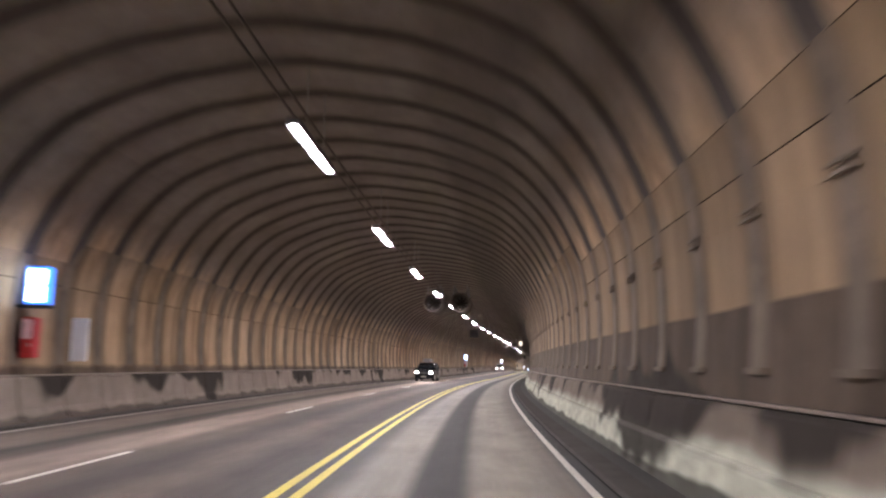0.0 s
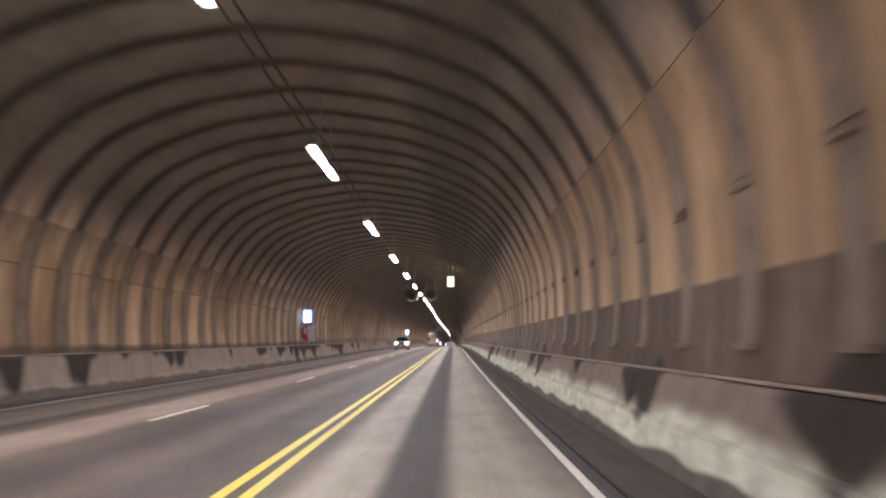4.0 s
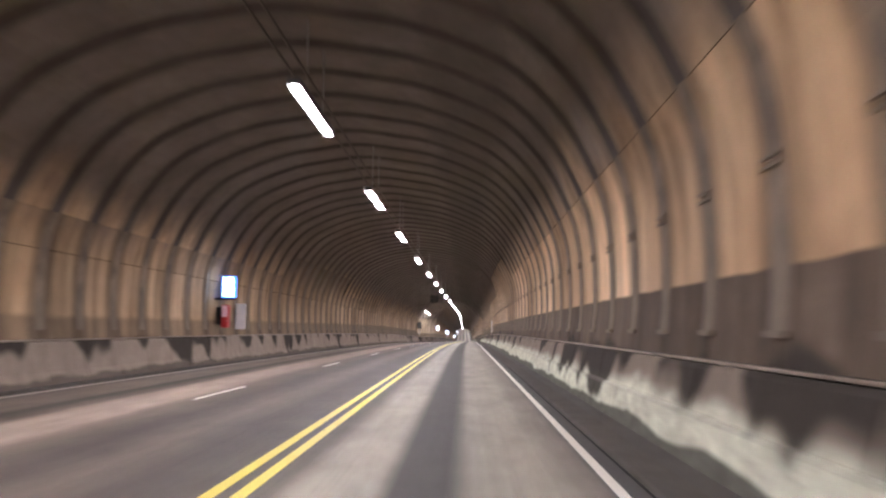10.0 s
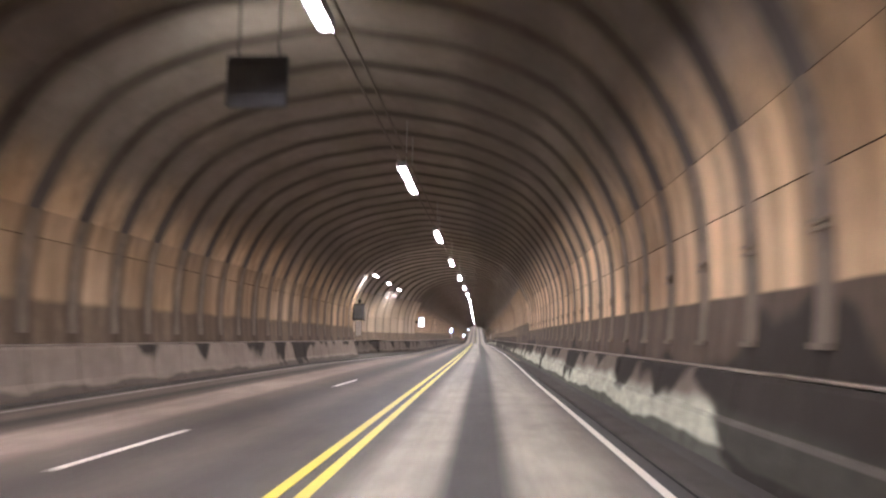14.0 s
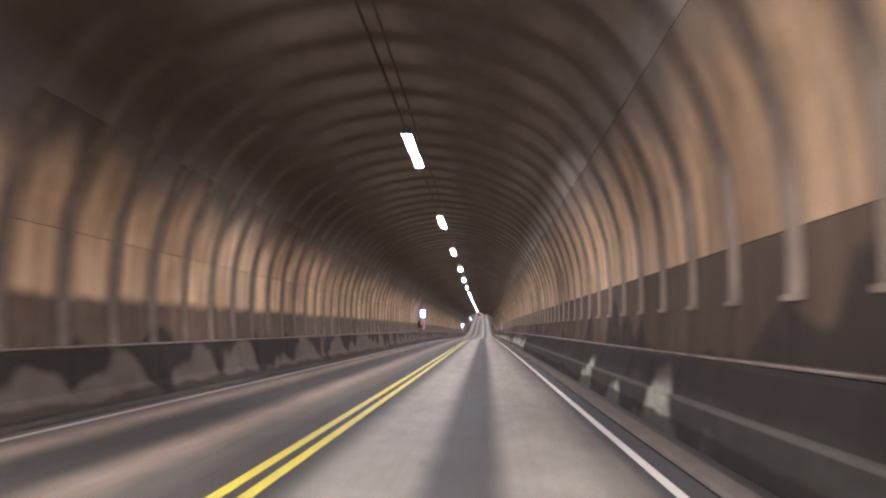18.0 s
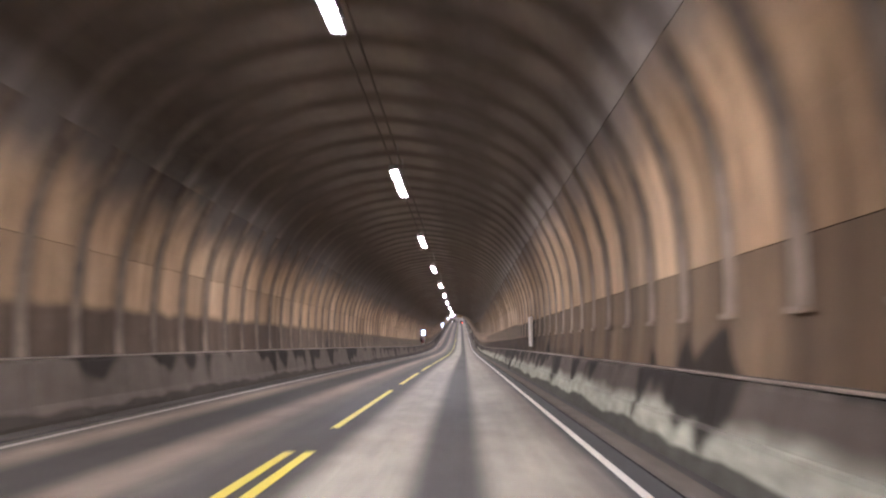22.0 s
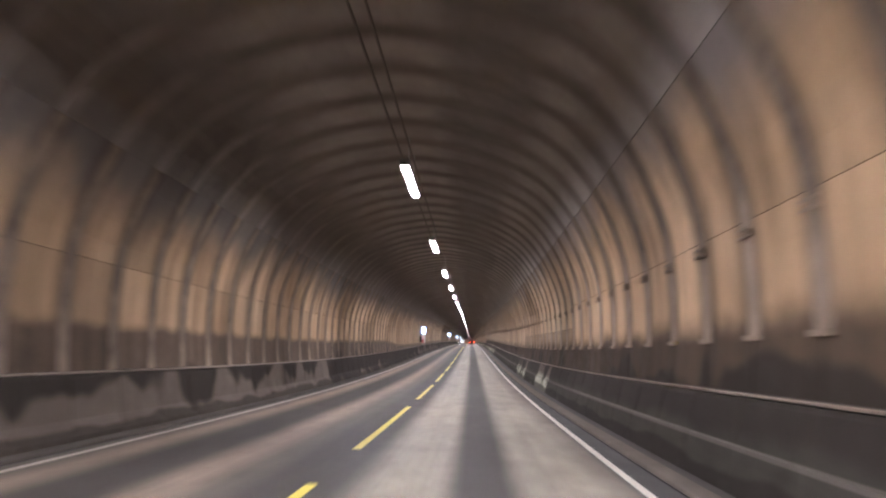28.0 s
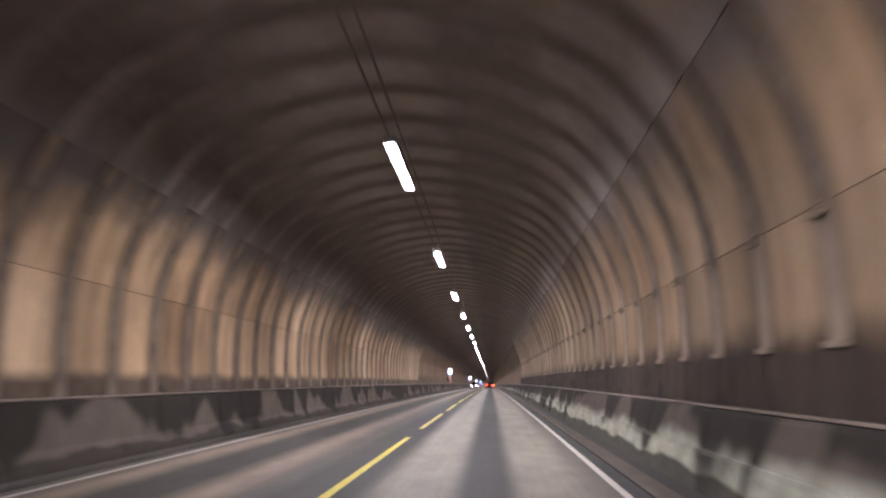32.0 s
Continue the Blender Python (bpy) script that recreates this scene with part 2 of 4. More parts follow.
def rib_material():
    """Cover strips under the roof, almost as sooty as the lining between them."""
    n = Nodes("sooty_roof_strip", 0.8)
    f = n.noise(0.7, 5.0, 0.6)
    vec, off, station = n.uv("Along")
    black = n.ramp(f, [(0.3, (0.082, 0.069, 0.061)), (0.7, (0.145, 0.122, 0.108))])
    dusty = n.ramp(f, [(0.3, (0.165, 0.142, 0.128)), (0.7, (0.255, 0.220, 0.199))])
    bay = n.math("MULTIPLY", n.fit(station, 321, 325), n.fit(station, 349, 342))
    n.colour(n.mix(n.math("MULTIPLY", n.fit(station, 335, 350), n.math("SUBTRACT", 1.0, bay)), black, dusty))
    n.bump(n.noise(20.0, 4.0), 0.2, 0.008)
    return n.m


def ceiling_material():
    n = Nodes("sooty_ceiling_lining", 0.8)
    vec, along, height = n.uv()
    g = n.noise(2.6, 6.0, 0.65)
    vec2, off, station = n.uv("Along")
    wide, narrow = roof_soot_shade(n, height, 3.9, 5.6), roof_soot_shade(n, height, 3.6, 5.0)
    later = n.fit(station, 320, 335)
    both = n.math("ADD", n.math("MULTIPLY", wide, n.math("SUBTRACT", 1.0, later)), n.math("MULTIPLY", narrow, later))
    # shade of the lamp cut-off, put into the film of the haunch over the oncoming lane
    haunch = n.math("MULTIPLY", n.fit(along, -1.2, -3.6), n.fit(station, 340, 350))
    film = n.mix(haunch, n.mix(later, n.mix(n.fit(station, 150, 185), soot_film(n, 0.95), soot_film(n, 0.75)), soot_film(n, 1.12)), soot_film(n, 0.42))
    # light of the recess lamps on the roof, painted in as a paler film
    bay = n.math("MULTIPLY", n.fit(station, 321, 325), n.fit(station, 349, 342))
    film = n.mix(bay, film, soot_film(n, 1.5))
    c = n.mix(n.math("MULTIPLY", both, 0.95), clean_lining(n, 0.95), film)
    # a darker band over the lane, with ragged edges
    lane = n.math("ADD", along, n.math("MULTIPLY", n.math("SUBTRACT", n.noise(0.3, 4.0, 0.6), 0.5), 1.6))
    c = n.mix(n.fit(n.math("ABSOLUTE", n.math("SUBTRACT", lane, 2.0)), 1.3, 0.5, 0.0, 0.45), c, (0.10, 0.086, 0.080))
    # soot spreads from the joints
    side = n.math("ADD", n.math("ABSOLUTE", off), n.math("MULTIPLY", n.math("SUBTRACT", n.noise(0.8, 4.0, 0.6), 0.5), 0.5))
    c = n.mix(n.fit(side, 0.25, 0.66, 0.0, 0.48), c, (0.165, 0.140, 0.125))
    n.colour(n.mix(0.5, c, n.ramp(g, [(0.3, 0.75), (0.7, 1.12)]), "MULTIPLY"))
    n.bump(g, 0.2, 0.02)
    return n.m


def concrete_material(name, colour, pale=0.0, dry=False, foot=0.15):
    """Barrier concrete: grey-brown, damp black patches; where pale is set, headlight glow painted below the lip."""
    n = Nodes(name, 0.75)
    n.matt()
    vec, along, height = n.uv()
    f = n.noise(1.6, 6.0, 0.65)
    c = n.ramp(f, [(0.3, tuple(x * 0.75 for x in colour)), (0.7, colour)])
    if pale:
        # low-beam glow on the foot, painted in as a pale greenish band
        headlight_glow = n.ramp(n.noise(2.5, 5.0, 0.6, None, (1.0, 1.0, 2.0)), [(0.32, (0.48, 0.47, 0.37)), (0.68, (0.82, 0.83, 0.67))])
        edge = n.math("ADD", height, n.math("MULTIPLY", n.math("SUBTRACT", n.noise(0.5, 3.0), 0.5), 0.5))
        c = n.mix(n.fit(edge, 0.72, 0.44, 0.0, pale), c, headlight_glow)
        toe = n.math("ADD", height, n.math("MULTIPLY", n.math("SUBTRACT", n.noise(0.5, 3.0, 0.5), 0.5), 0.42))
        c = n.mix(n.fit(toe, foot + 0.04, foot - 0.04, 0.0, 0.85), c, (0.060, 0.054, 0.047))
    elif not dry:
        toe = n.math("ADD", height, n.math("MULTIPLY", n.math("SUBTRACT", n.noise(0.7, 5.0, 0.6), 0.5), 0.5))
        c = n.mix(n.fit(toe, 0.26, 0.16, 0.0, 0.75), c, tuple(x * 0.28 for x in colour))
    if not dry:
        c = n.mix(damp_field(n, height, along, -0.42, 0.62), c, (0.040, 0.033, 0.029))
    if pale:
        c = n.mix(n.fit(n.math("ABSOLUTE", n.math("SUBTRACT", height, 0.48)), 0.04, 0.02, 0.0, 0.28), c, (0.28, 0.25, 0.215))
    runs = n.noise(2.2, 5.0, 0.6, None, (2.0, 2.0, 0.25))
    c = n.mix(0.4, c, n.ramp(runs, [(0.3, 0.65), (0.7, 1.1)]), "MULTIPLY")
    c = n.mix(0.3, c, n.ramp(n.random(), [(0.0, 0.75), (1.0, 1.12)]), "MULTIPLY")
    n.colour(c)
    n.bump(n.noise(18.0, 5.0, 0.7), 0.25, 0.01)
    return n.m


M_ROAD = asphalt_material()
M_YELLOW = paint_material("yellow_road_paint", (0.74, 0.60, 0.07), 0.45)
M_WHITE = paint_material("white_road_paint", (0.86, 0.81, 0.72), 0.4)
M_WHITE_WORN = paint_material("worn_white_road_paint", (0.50, 0.44, 0.38), 0.8)
M_LINING = lining_material("washed_tunnel_lining", 1.2, 0.98, 0.03, 0.36, 4.3, 6.2)
M_LINING_LOW = lining_material("tunnel_lining_washed_low", 0.9, 1.0, 0.10, 0.55, 3.4, 5.2, 0.7)
M_LINING_SOOTY = lining_material("sooty_tunnel_lining", 1.16, 0.5, 0.24, 0.46, 3.9, 5.2)
# upper film darkened here to paint in the lamps' cut-off on the left
M_LINING_SOOTY_LEFT = lining_material("sooty_tunnel_lining_even", 1.2, 0.95, 0.14, 0.46, 3.5, 4.8, 0.42)
M_LINING_RECESS = lining_material("recess_lining", 1.1, 1.5, 0.05, 0.12, 3.8, 5.6, 0.8, 0.55)
M_STRIP = strip_material("sooty_cover_strip", 1.7, 2.6)
M_STRIP_PALE = strip_material("dusty_cover_strip", 2.2, 1.9, 0.62)
M_STRIP_LEFT = strip_material("soot_black_cover_strip", 2.0, 0.6)
M_RIB = rib_material()
M_CEIL = ceiling_material()
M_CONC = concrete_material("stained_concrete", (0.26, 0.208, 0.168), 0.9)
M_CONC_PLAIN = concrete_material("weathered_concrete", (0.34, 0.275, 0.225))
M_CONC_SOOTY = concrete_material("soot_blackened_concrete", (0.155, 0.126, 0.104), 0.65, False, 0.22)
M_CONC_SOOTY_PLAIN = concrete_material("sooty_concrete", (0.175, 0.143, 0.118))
M_KERB = concrete_material("kerb_concrete", (0.125, 0.112, 0.099), 0.0, True)
M_KERB_PALE = concrete_material("pale_kerb_concrete", (0.215, 0.182, 0.155), 0.0, True)
M_JOINT = plain("dirt_filled_joint", (0.018, 0.016, 0.015), 0.9)
M_LEDGE = plain("pale_ledge", (0.32, 0.262, 0.218), 0.6, 0.0, 0.3, 1.5)
M_LEDGE_TOP = plain("dirty_ledge_top", (0.075, 0.058, 0.046), 0.8, 0.0, 0.3, 2.0)
M_SIGNBACK = plain("dull_grey_sign_back", (0.115, 0.112, 0.115), 0.6, 0.2, 0.2, 2.0)
M_BLACK = plain("black_steel", (0.03, 0.03, 0.032), 0.5, 0.6)
M_RAIL = plain("sooty_cable_rail", (0.20, 0.175, 0.158), 0.7, 0.1)
M_STEEL = plain("galvanised_steel", (0.45, 0.45, 0.46), 0.38, 0.9)
M_HOUSING = plain("grey_lamp_housing", (0.14, 0.14, 0.145), 0.45, 0.3)
M_LIGHT = glow("lamp_diffuser", (1.0, 0.96, 1.055), LAMP_POWER)
M_LIGHT_SIDE = glow("recess_lamp_diffuser", (1.0, 0.97, 1.0), LAMP_POWER * 0.62)
M_SIGNLIGHT = glow("lit_white_sign", (1.0, 0.95, 0.86), 28.0)
M_SIGNGOLD = glow("lit_golden_sign", (1.0, 0.80, 0.46), 70.0)
M_SIGNFACE = glow("lit_white_wall_sign", (0.95, 0.95, 1.0), 3.0)
M_SIGNFRONT = glow("lit_cream_sign", (1.0, 0.95, 0.80), 1.5)
M_SOSLIGHT = glow("lit_cold_white_panel", (0.66, 0.82, 1.0), 12.0)
M_BLUE = glow("lit_blue_border", (0.05, 0.24, 1.0), 2.0)
M_BLUEPAINT = glow("lit_blue_sign_mark", (0.05, 0.22, 0.85), 0.8)
M_RED = plain("red_cabinet_paint", (0.50, 0.035, 0.04), 0.4)
M_PINK = plain("pale_notice", (0.85, 0.58, 0.66), 0.5)
M_BOARD = plain("white_panel_paint", (0.62, 0.56, 0.50), 0.5, 0.0, 0.12, 2.0)
# board white raised in colour to replace the headlight falling on it
M_BOARD_BRIGHT = plain("headlit_white_board", (0.84, 0.80, 0.76), 0.45, 0.0, 0.06, 2.0)
M_RUBBER = plain("tyre_rubber", (0.02, 0.02, 0.02), 0.85)
M_GLASS = plain("dark_car_glass", (0.015, 0.017, 0.02), 0.08)
M_SILVER = plain("silver_white_car_paint", (0.36, 0.35, 0.345), 0.35, 0.3, 0.05, 0.8)
M_DARKCAR = plain("dark_car_paint", (0.03, 0.03, 0.035), 0.22, 0.3, 0.05)
M_HEAD = glow("headlamp_lens", (1.0, 0.95, 0.88), 22.0)
M_TAIL = glow("tail_lamp_lens", (1.0, 0.06, 0.02), 30.0)


# ---- mesh helpers ----
def link_mesh(name, verts, faces, mat, uvs=None, parent=None, smooth=False, m=None):
    me = bpy.data.meshes.new(name)
    me.from_pydata([tuple(v) for v in verts], [], faces)
    if uvs is not None:
        lay = me.uv_layers.new(name="UVMap")
        idx = np.empty(len(me.loops), dtype=np.int32)
        me.loops.foreach_get("vertex_index", idx)
        lay.data.foreach_set("uv", np.asarray(uvs, dtype=np.float32)[idx].ravel())
    if smooth:
        me.polygons.foreach_set("use_smooth", [True] * len(me.polygons))
    me.materials.append(mat)
    ob = new(name, me)
    if m is not None:
        ob.matrix_world = m
    if parent is not None:
        ob.parent = parent
        ob.matrix_parent_inverse = parent.matrix_world.inverted()
    return ob


def share(name, me, m, parent):
    """An object of its own on a shared mesh, at the pose m of the world."""
    ob = new(name, me)
    ob.parent = parent
    ob.matrix_world = m
    return ob


def part(name, bm, material, parent, label=""):
    me = bpy.data.meshes.new(name)
    bm.to_mesh(me)
    bm.free()
    me.materials.append(material)
    ob = new(name, me)
    ob.parent = parent
    if label:
        tagged(ob, label)
    return ob


def base(name, m=None):
    ob = new(name)
    ob.empty_display_size = 0.2
    if m is not None:
        ob.matrix_world = m
    return ob


def box(bm, x0, x1, y0, y1, z0, z1, bevel=0.0):
    r = bmesh.ops.create_cube(bm, size=1.0)
    for v in r["verts"]:
        v.co = Vector((x0 + (v.co.x + 0.5) * (x1 - x0), y0 + (v.co.y + 0.5) * (y1 - y0), z0 + (v.co.z + 0.5) * (z1 - z0)))
    if bevel:
        es = {e for v in r["verts"] for e in v.link_edges}
        bmesh.ops.bevel(bm, geom=list(es), offset=bevel, segments=2, affect="EDGES")
    return bm


def boxed(*a, bevel=0.0):
    return box(bmesh.new(), *a, bevel=bevel)


def tube(bm, a, b, r0, r1=None, n=20, caps=True):
    """A round bar or cone from a to b."""
    r1 = r0 if r1 is None else r1
    a, b = Vector(a), Vector(b)
    d = b - a
    res = bmesh.ops.create_cone(bm, cap_ends=caps, cap_tris=False, segments=n, radius1=r0, radius2=r1, depth=d.length)
    m = Matrix.Translation((a + b) / 2) @ d.to_track_quat("Z", "Y").to_matrix().to_4x4()
    bmesh.ops.transform(bm, matrix=m, verts=res["verts"])
    for f in {f for v in res["verts"] for f in v.link_faces}:
        f.smooth = len(f.verts) == 4
    return bm


def sweep(name, prof, stations, mat, parent=None, smooth=False, uv_across=True):
    """A long strip: prof(s) gives (u, w) points; uv is (station, u) or (station, w)."""
    verts, uvs, faces = [], [], []
    k = None
    for s in stations:
        pts = prof(s)
        k = len(pts)
        for u, w in pts:
            verts.append(place(s, u, w))
            uvs.append((s, u if uv_across else w))
    for i in range(len(stations) - 1):
        for j in range(k - 1):
            a = i * k + j
            faces.append((a, a + 1, a + k + 1, a + k))
    return link_mesh(name, verts, faces, mat, uvs, parent, smooth)


# ---- plan of the tunnel ----
S0, S1 = -30.0, 1320.0
NEAR_END = 730.0
RECESS = (325.0, 349.5)


# joints of the lining: wider panels in the first part, narrower ones after the recess
PITCH_1, PITCH_2 = 1.72, 1.60
JOINTS = [RECESS[0] - PITCH_1 * k for k in range(int((RECESS[0] - S0) / PITCH_1), 0, -1)]
JOINTS += [RECESS[0] + PITCH_2 * k for k in range(int((S1 - RECESS[0]) / PITCH_2))]


def wetness(s, side):
    """How damp and black the wall foot is at a station."""
    if side < 0:
        return float(np.interp(s, [0, 300, 335, 365, 372, 400, 420, 520, 560, 604, 612, 655, 664, 700], [0.34, 0.28, 0.4, 0.4, 0.62, 0.5, 0.36, 0.38, 0.42, 0.5, 1.25, 1.25, 0.7, 0.65]))
    return float(np.interp(s, [0, 6, 9, 13, 16, 31, 33, 35, 90, 122, 125.4, 126.8, 129.5, 200, 206, 216, 220, 249, 252, 255, 262, 266, 271, 274, 280, 284, 288, 308, 316, 328, 331, 337, 340, 342.5,
                               344, 347, 376, 380, 402, 406, 420, 423, 428, 430, 446, 452, 455, 470, 482, 490, 500, 530, 555, 557.5, 560, 575, 580, 600, 603, 606, 610, 612.5, 613.5, 619.5, 620.5, 664, 669, 680, 690],
                           [0.3, 0.7, 0.75, 0.6, 0.2, 0.2, 0.85, 0.2, 0.2, 0.2, 0.68, 0.68, 0.15, 0.2, 0.6, 0.65, 0.2, 0.2, 0.8, 0.25, 0.3, 0.95, 0.9, 0.2, 0.4, 0.95, 0.4, 0.35, 0.7, 0.6, 0.25, 0.25, 1.2, 1.2,
                            0.5, 1.2, 1.0, 1.7, 1.7, 0.3, 0.35, 1.2, 1.1, 0.45, 0.35, 0.75, 0.25, 0.5, 0.65, 0.6, 0.35, 0.4, 1.0, 1.0, 0.5, 0.62, 1.6, 1.6, 0.35, 0.5, 1.7, 1.7, 0.4, 0.4, 1.7, 1.7, 0.45, 0.4, 0.9]))


def right_line(s):
    return float(np.interp(s, [300, 345, 450, 700], [3.30, 3.74, 3.70, 3.58]))


def left_line(s):
    return float(np.interp(s, [200, 240, 310, 340, 450, 700], [-7.35, -6.7, -6.25, -3.92, -3.88, -3.76]))


def right_wall(s):
    return float(np.interp(s, [312, 345], [4.72, 4.98]))


def left_wall(s):
    if s < RECESS[0]:
        return float(np.interp(s, [200, 240, 280, 324.9], [-8.3, -7.8, -7.5, -7.1]))
    return float(np.interp(s, [325, 331, 336, 344, 349.5], [-8.7, -8.6, -8.0, -5.7, -4.98]))


def crown(s):
    if s < RECESS[0]:
        return float(np.interp(s, [230, 324.9], [7.6, 7.3]))
    return float(np.interp(s, [325, 333, 349.5], [7.8, 7.8, 7.0]))


HALF = [(0.985, 1.0), (1.0, 2.05), (0.99, 3.5), (0.945, 4.44), (0.855, 5.5), (0.71, 6.47), (0.525, 7.07), (0.305, 7.52), (0.1, 7.71), (0.0, 7.74)]


# horizontal joints of the right wall: from a station on, the seam between two panels (0: one tall panel) and the top edge
WALL_LINES = [(-40, 3.27, 3.83), (17, 0, 4.34), (140, 3.24, 4.20), (190, 0, 4.15), (236, 3.05, 5.2), (253, 0, 4.07), (275, 2.94, 3.80),
              (325, 2.45, 4.9), (350, 2.31, 4.9), (480, 2.40, 4.9), (535, 3.02, 4.92), (597, 2.33, 4.92), (617.4, 2.92, 4.92)]


def ring_middle(s):
    i = min(max(int(np.searchsorted(JOINTS, s, side="right")) - 1, 0), len(JOINTS) - 2)
    return (JOINTS[i] + JOINTS[i + 1]) / 2


def wall_lines(s):
    m = ring_middle(s)
    return [v for v in WALL_LINES if v[0] <= m][-1][1:]


def seam_height(s, side):
    if side > 0:
        return wall_lines(s)[0]
    return 3.25 if s < RECESS[0] else 3.05


def wash_line(s, side):
    """Height up to which the lining is grimy, and how much."""
    if side > 0:
        return (float(np.interp(s, [0, 45, 165, 263, 310, 324.9, 325, 349, 350, 480, 500, 534, 535, 600, 645], [1.95, 2.03, 1.93, 1.89, 1.9, 1.9, 2.45, 2.42, 2.31, 2.35, 2.4, 2.4, 1.95, 1.85, 1.82])),
                float(np.interp(s, [330, 345, 425, 440, 455, 475, 535, 536, 572, 590, 620, 660], [1.0, 0.9, 0.9, 0.65, 0.65, 0.95, 0.95, 0.75, 0.8, 1.0, 0.95, 1.0])))
    return (float(np.interp(s, [0, 120, 150, 200, 230, 280, 324.9, 325, 349, 350, 410, 500, 585, 630, 640, 655], [1.3, 1.3, 1.6, 1.64, 1.7, 2.0, 2.0, 1.78, 1.78, 1.92, 1.98, 2.02, 1.92, 1.95, 1.5, 1.46])),
            float(np.interp(s, [0, 120, 160, 240, 280, 340, 360, 640], [0.9, 0.9, 0.55, 0.6, 0.8, 0.9, 0.95, 1.0])))


def clean_share(s, side):
    """How much of the clean lining colour shows at a station, the rest being dark brown."""
    if side < 0:
        return float(np.interp(s, [60, 120, 150, 175, 230, 300, 320, 430, 460, 490, 503, 530, 540, 556, 590, 620], [1.0, 0.75, 0.78, 0.95, 0.8, 0.75, 1.0, 1.0, 0.68, 0.7, 1.0, 1.0, 0.9, 0.55, 0.55, 0.75]))
    return float(np.interp(s, [0, 65, 150, 165, 350, 380, 455, 480, 530, 540, 590, 600, 632, 642, 662], [0.42, 0.46, 0.75, 1.0, 1.0, 0.85, 0.82, 0.65, 0.68, 0.78, 0.82, 0.72, 0.7, 0.5, 0.42]))


def section(s):
    """Centre, half width, the height scale of the arch and the height of its upper panel joint at a station."""
    r, l = right_wall(s), left_wall(s)
    return (r + l) / 2, (r - l) / 2, (crown(s) - 1) / 6.74, wall_lines(s)[1]


def shoulder(sec):
    return sec[3]


def arch(sec, w0, w1, side, n, out=0.0):
    """Points of the lining between two heights on one side (+1 right, -1 left); out: metres behind the face."""
    c, hw, k = sec[:3]
    hs = [1 + (h - 1) * k for _, h in HALF]
    fr = [f for f, _ in HALF]
    pts = []
    for i in range(n + 1):
        w = w0 + (w1 - w0) * i / n
        pts.append((c + side * (hw * smooth_frac(hs, fr, w) + out), w))
    return pts


def smooth_frac(hs, fr, w):
    i = min(max(int(np.searchsorted(hs, w)) - 1, 0), len(hs) - 2)
    x = (w - hs[i]) / (hs[i + 1] - hs[i])

    def sl(j):
        a, b = max(j - 1, 0), min(j + 1, len(hs) - 1)
        return (fr[b] - fr[a]) / (hs[b] - hs[a])
    d = hs[i + 1] - hs[i]
    h = (2 * x**3 - 3 * x**2 + 1, x**3 - 2 * x**2 + x, -2 * x**3 + 3 * x**2, x**3 - x**2)
    return h[0] * fr[i] + h[1] * d * sl(i) + h[2] * fr[i + 1] + h[3] * d * sl(i + 1)


def roof(sec, n, out=0.0):
    """Points across the roof from the right shoulder to the left one, evenly in angle."""
    c, hw, k = sec[:3]
    w0 = shoulder(sec)
    top = 1 + 6.74 * k
    right = arch(sec, w0, top - 0.02, 1, 12, 0.0)
    line = right + [(c, top)] + [(2 * c - u, w) for u, w in reversed(right)]
    d = [0.0]
    for a, b in zip(line, line[1:]):
        d.append(d[-1] + math.hypot(b[0] - a[0], b[1] - a[1]))
    t = np.linspace(0, d[-1], n + 1)
    us, ws = np.interp(t, d, [p[0] for p in line]), np.interp(t, d, [p[1] for p in line])
    pts = []
    for i in range(n + 1):
        j, q = max(i - 1, 0), min(i + 1, n)
        tx, ty = us[q] - us[j], ws[q] - ws[j]
        ln = math.hypot(tx, ty)
        pts.append((us[i] + out * ty / ln, ws[i] - out * tx / ln))
    return pts


LEDGE = 1.0
STATIONS = [S0 + 3.0 * i for i in range(int((S1 - S0) / 3) + 1)]

# ---- road, lines, kerbs ----
road = tagged(sweep("road", lambda s: [(left_wall(s) - 0.1, 0.0), (-6, 0.0), (-3, 0.0), (0, 0.0), (2, 0.0), (right_wall(s) + 0.1, 0.0)] if s < RECESS[1] else
                    [(left_wall(s) - 0.1, 0.0), (-3.5, 0.0), (-2, 0.0), (0, 0.0), (2, 0.0), (right_wall(s) + 0.1, 0.0)],
                    STATIONS, M_ROAD), "worn grey asphalt tunnel road with paler wheel tracks, own lane painted brighter as if headlit", "road", "", "structure")


def line_strip(name, mid, half, s0, s1, mat, step=4.0, h=0.006):
    n = max(1, int(math.ceil((s1 - s0) / step)))
    st = [s0 + (s1 - s0) * i / n for i in range(n + 1)]
    return sweep(name, lambda s: [(mid(s) - half, 0.001), (mid(s) - half, h), (mid(s) + half, h), (mid(s) + half, 0.001)], st, mat, road)


for du in (-0.13, 0.13):
    line_strip("yellow_line", lambda s: du, 0.062, S0, 451.0, M_YELLOW)
line_strip("right_edge_line", right_line, 0.05, S0, S1, M_WHITE)
line_strip("left_edge_line", left_line, 0.055, S0, S1, M_WHITE_WORN)
for k in range(43, 114):
    a = -62.55 + 12 * k
    line_strip("yellow_dash", lambda s: 0.0, 0.062, a, a + 9.0, M_YELLOW, 3.0)
for k in range(-3, 25):
    a = 8.22 + 12 * k
    line_strip("white_dash", lambda s: float(np.interp(s, [0, 200, 240, 280, 310], [-3.38, -3.36, -3.0, -2.7, -2.0])), 0.05, a, a + 3.0, M_WHITE, 3.0)


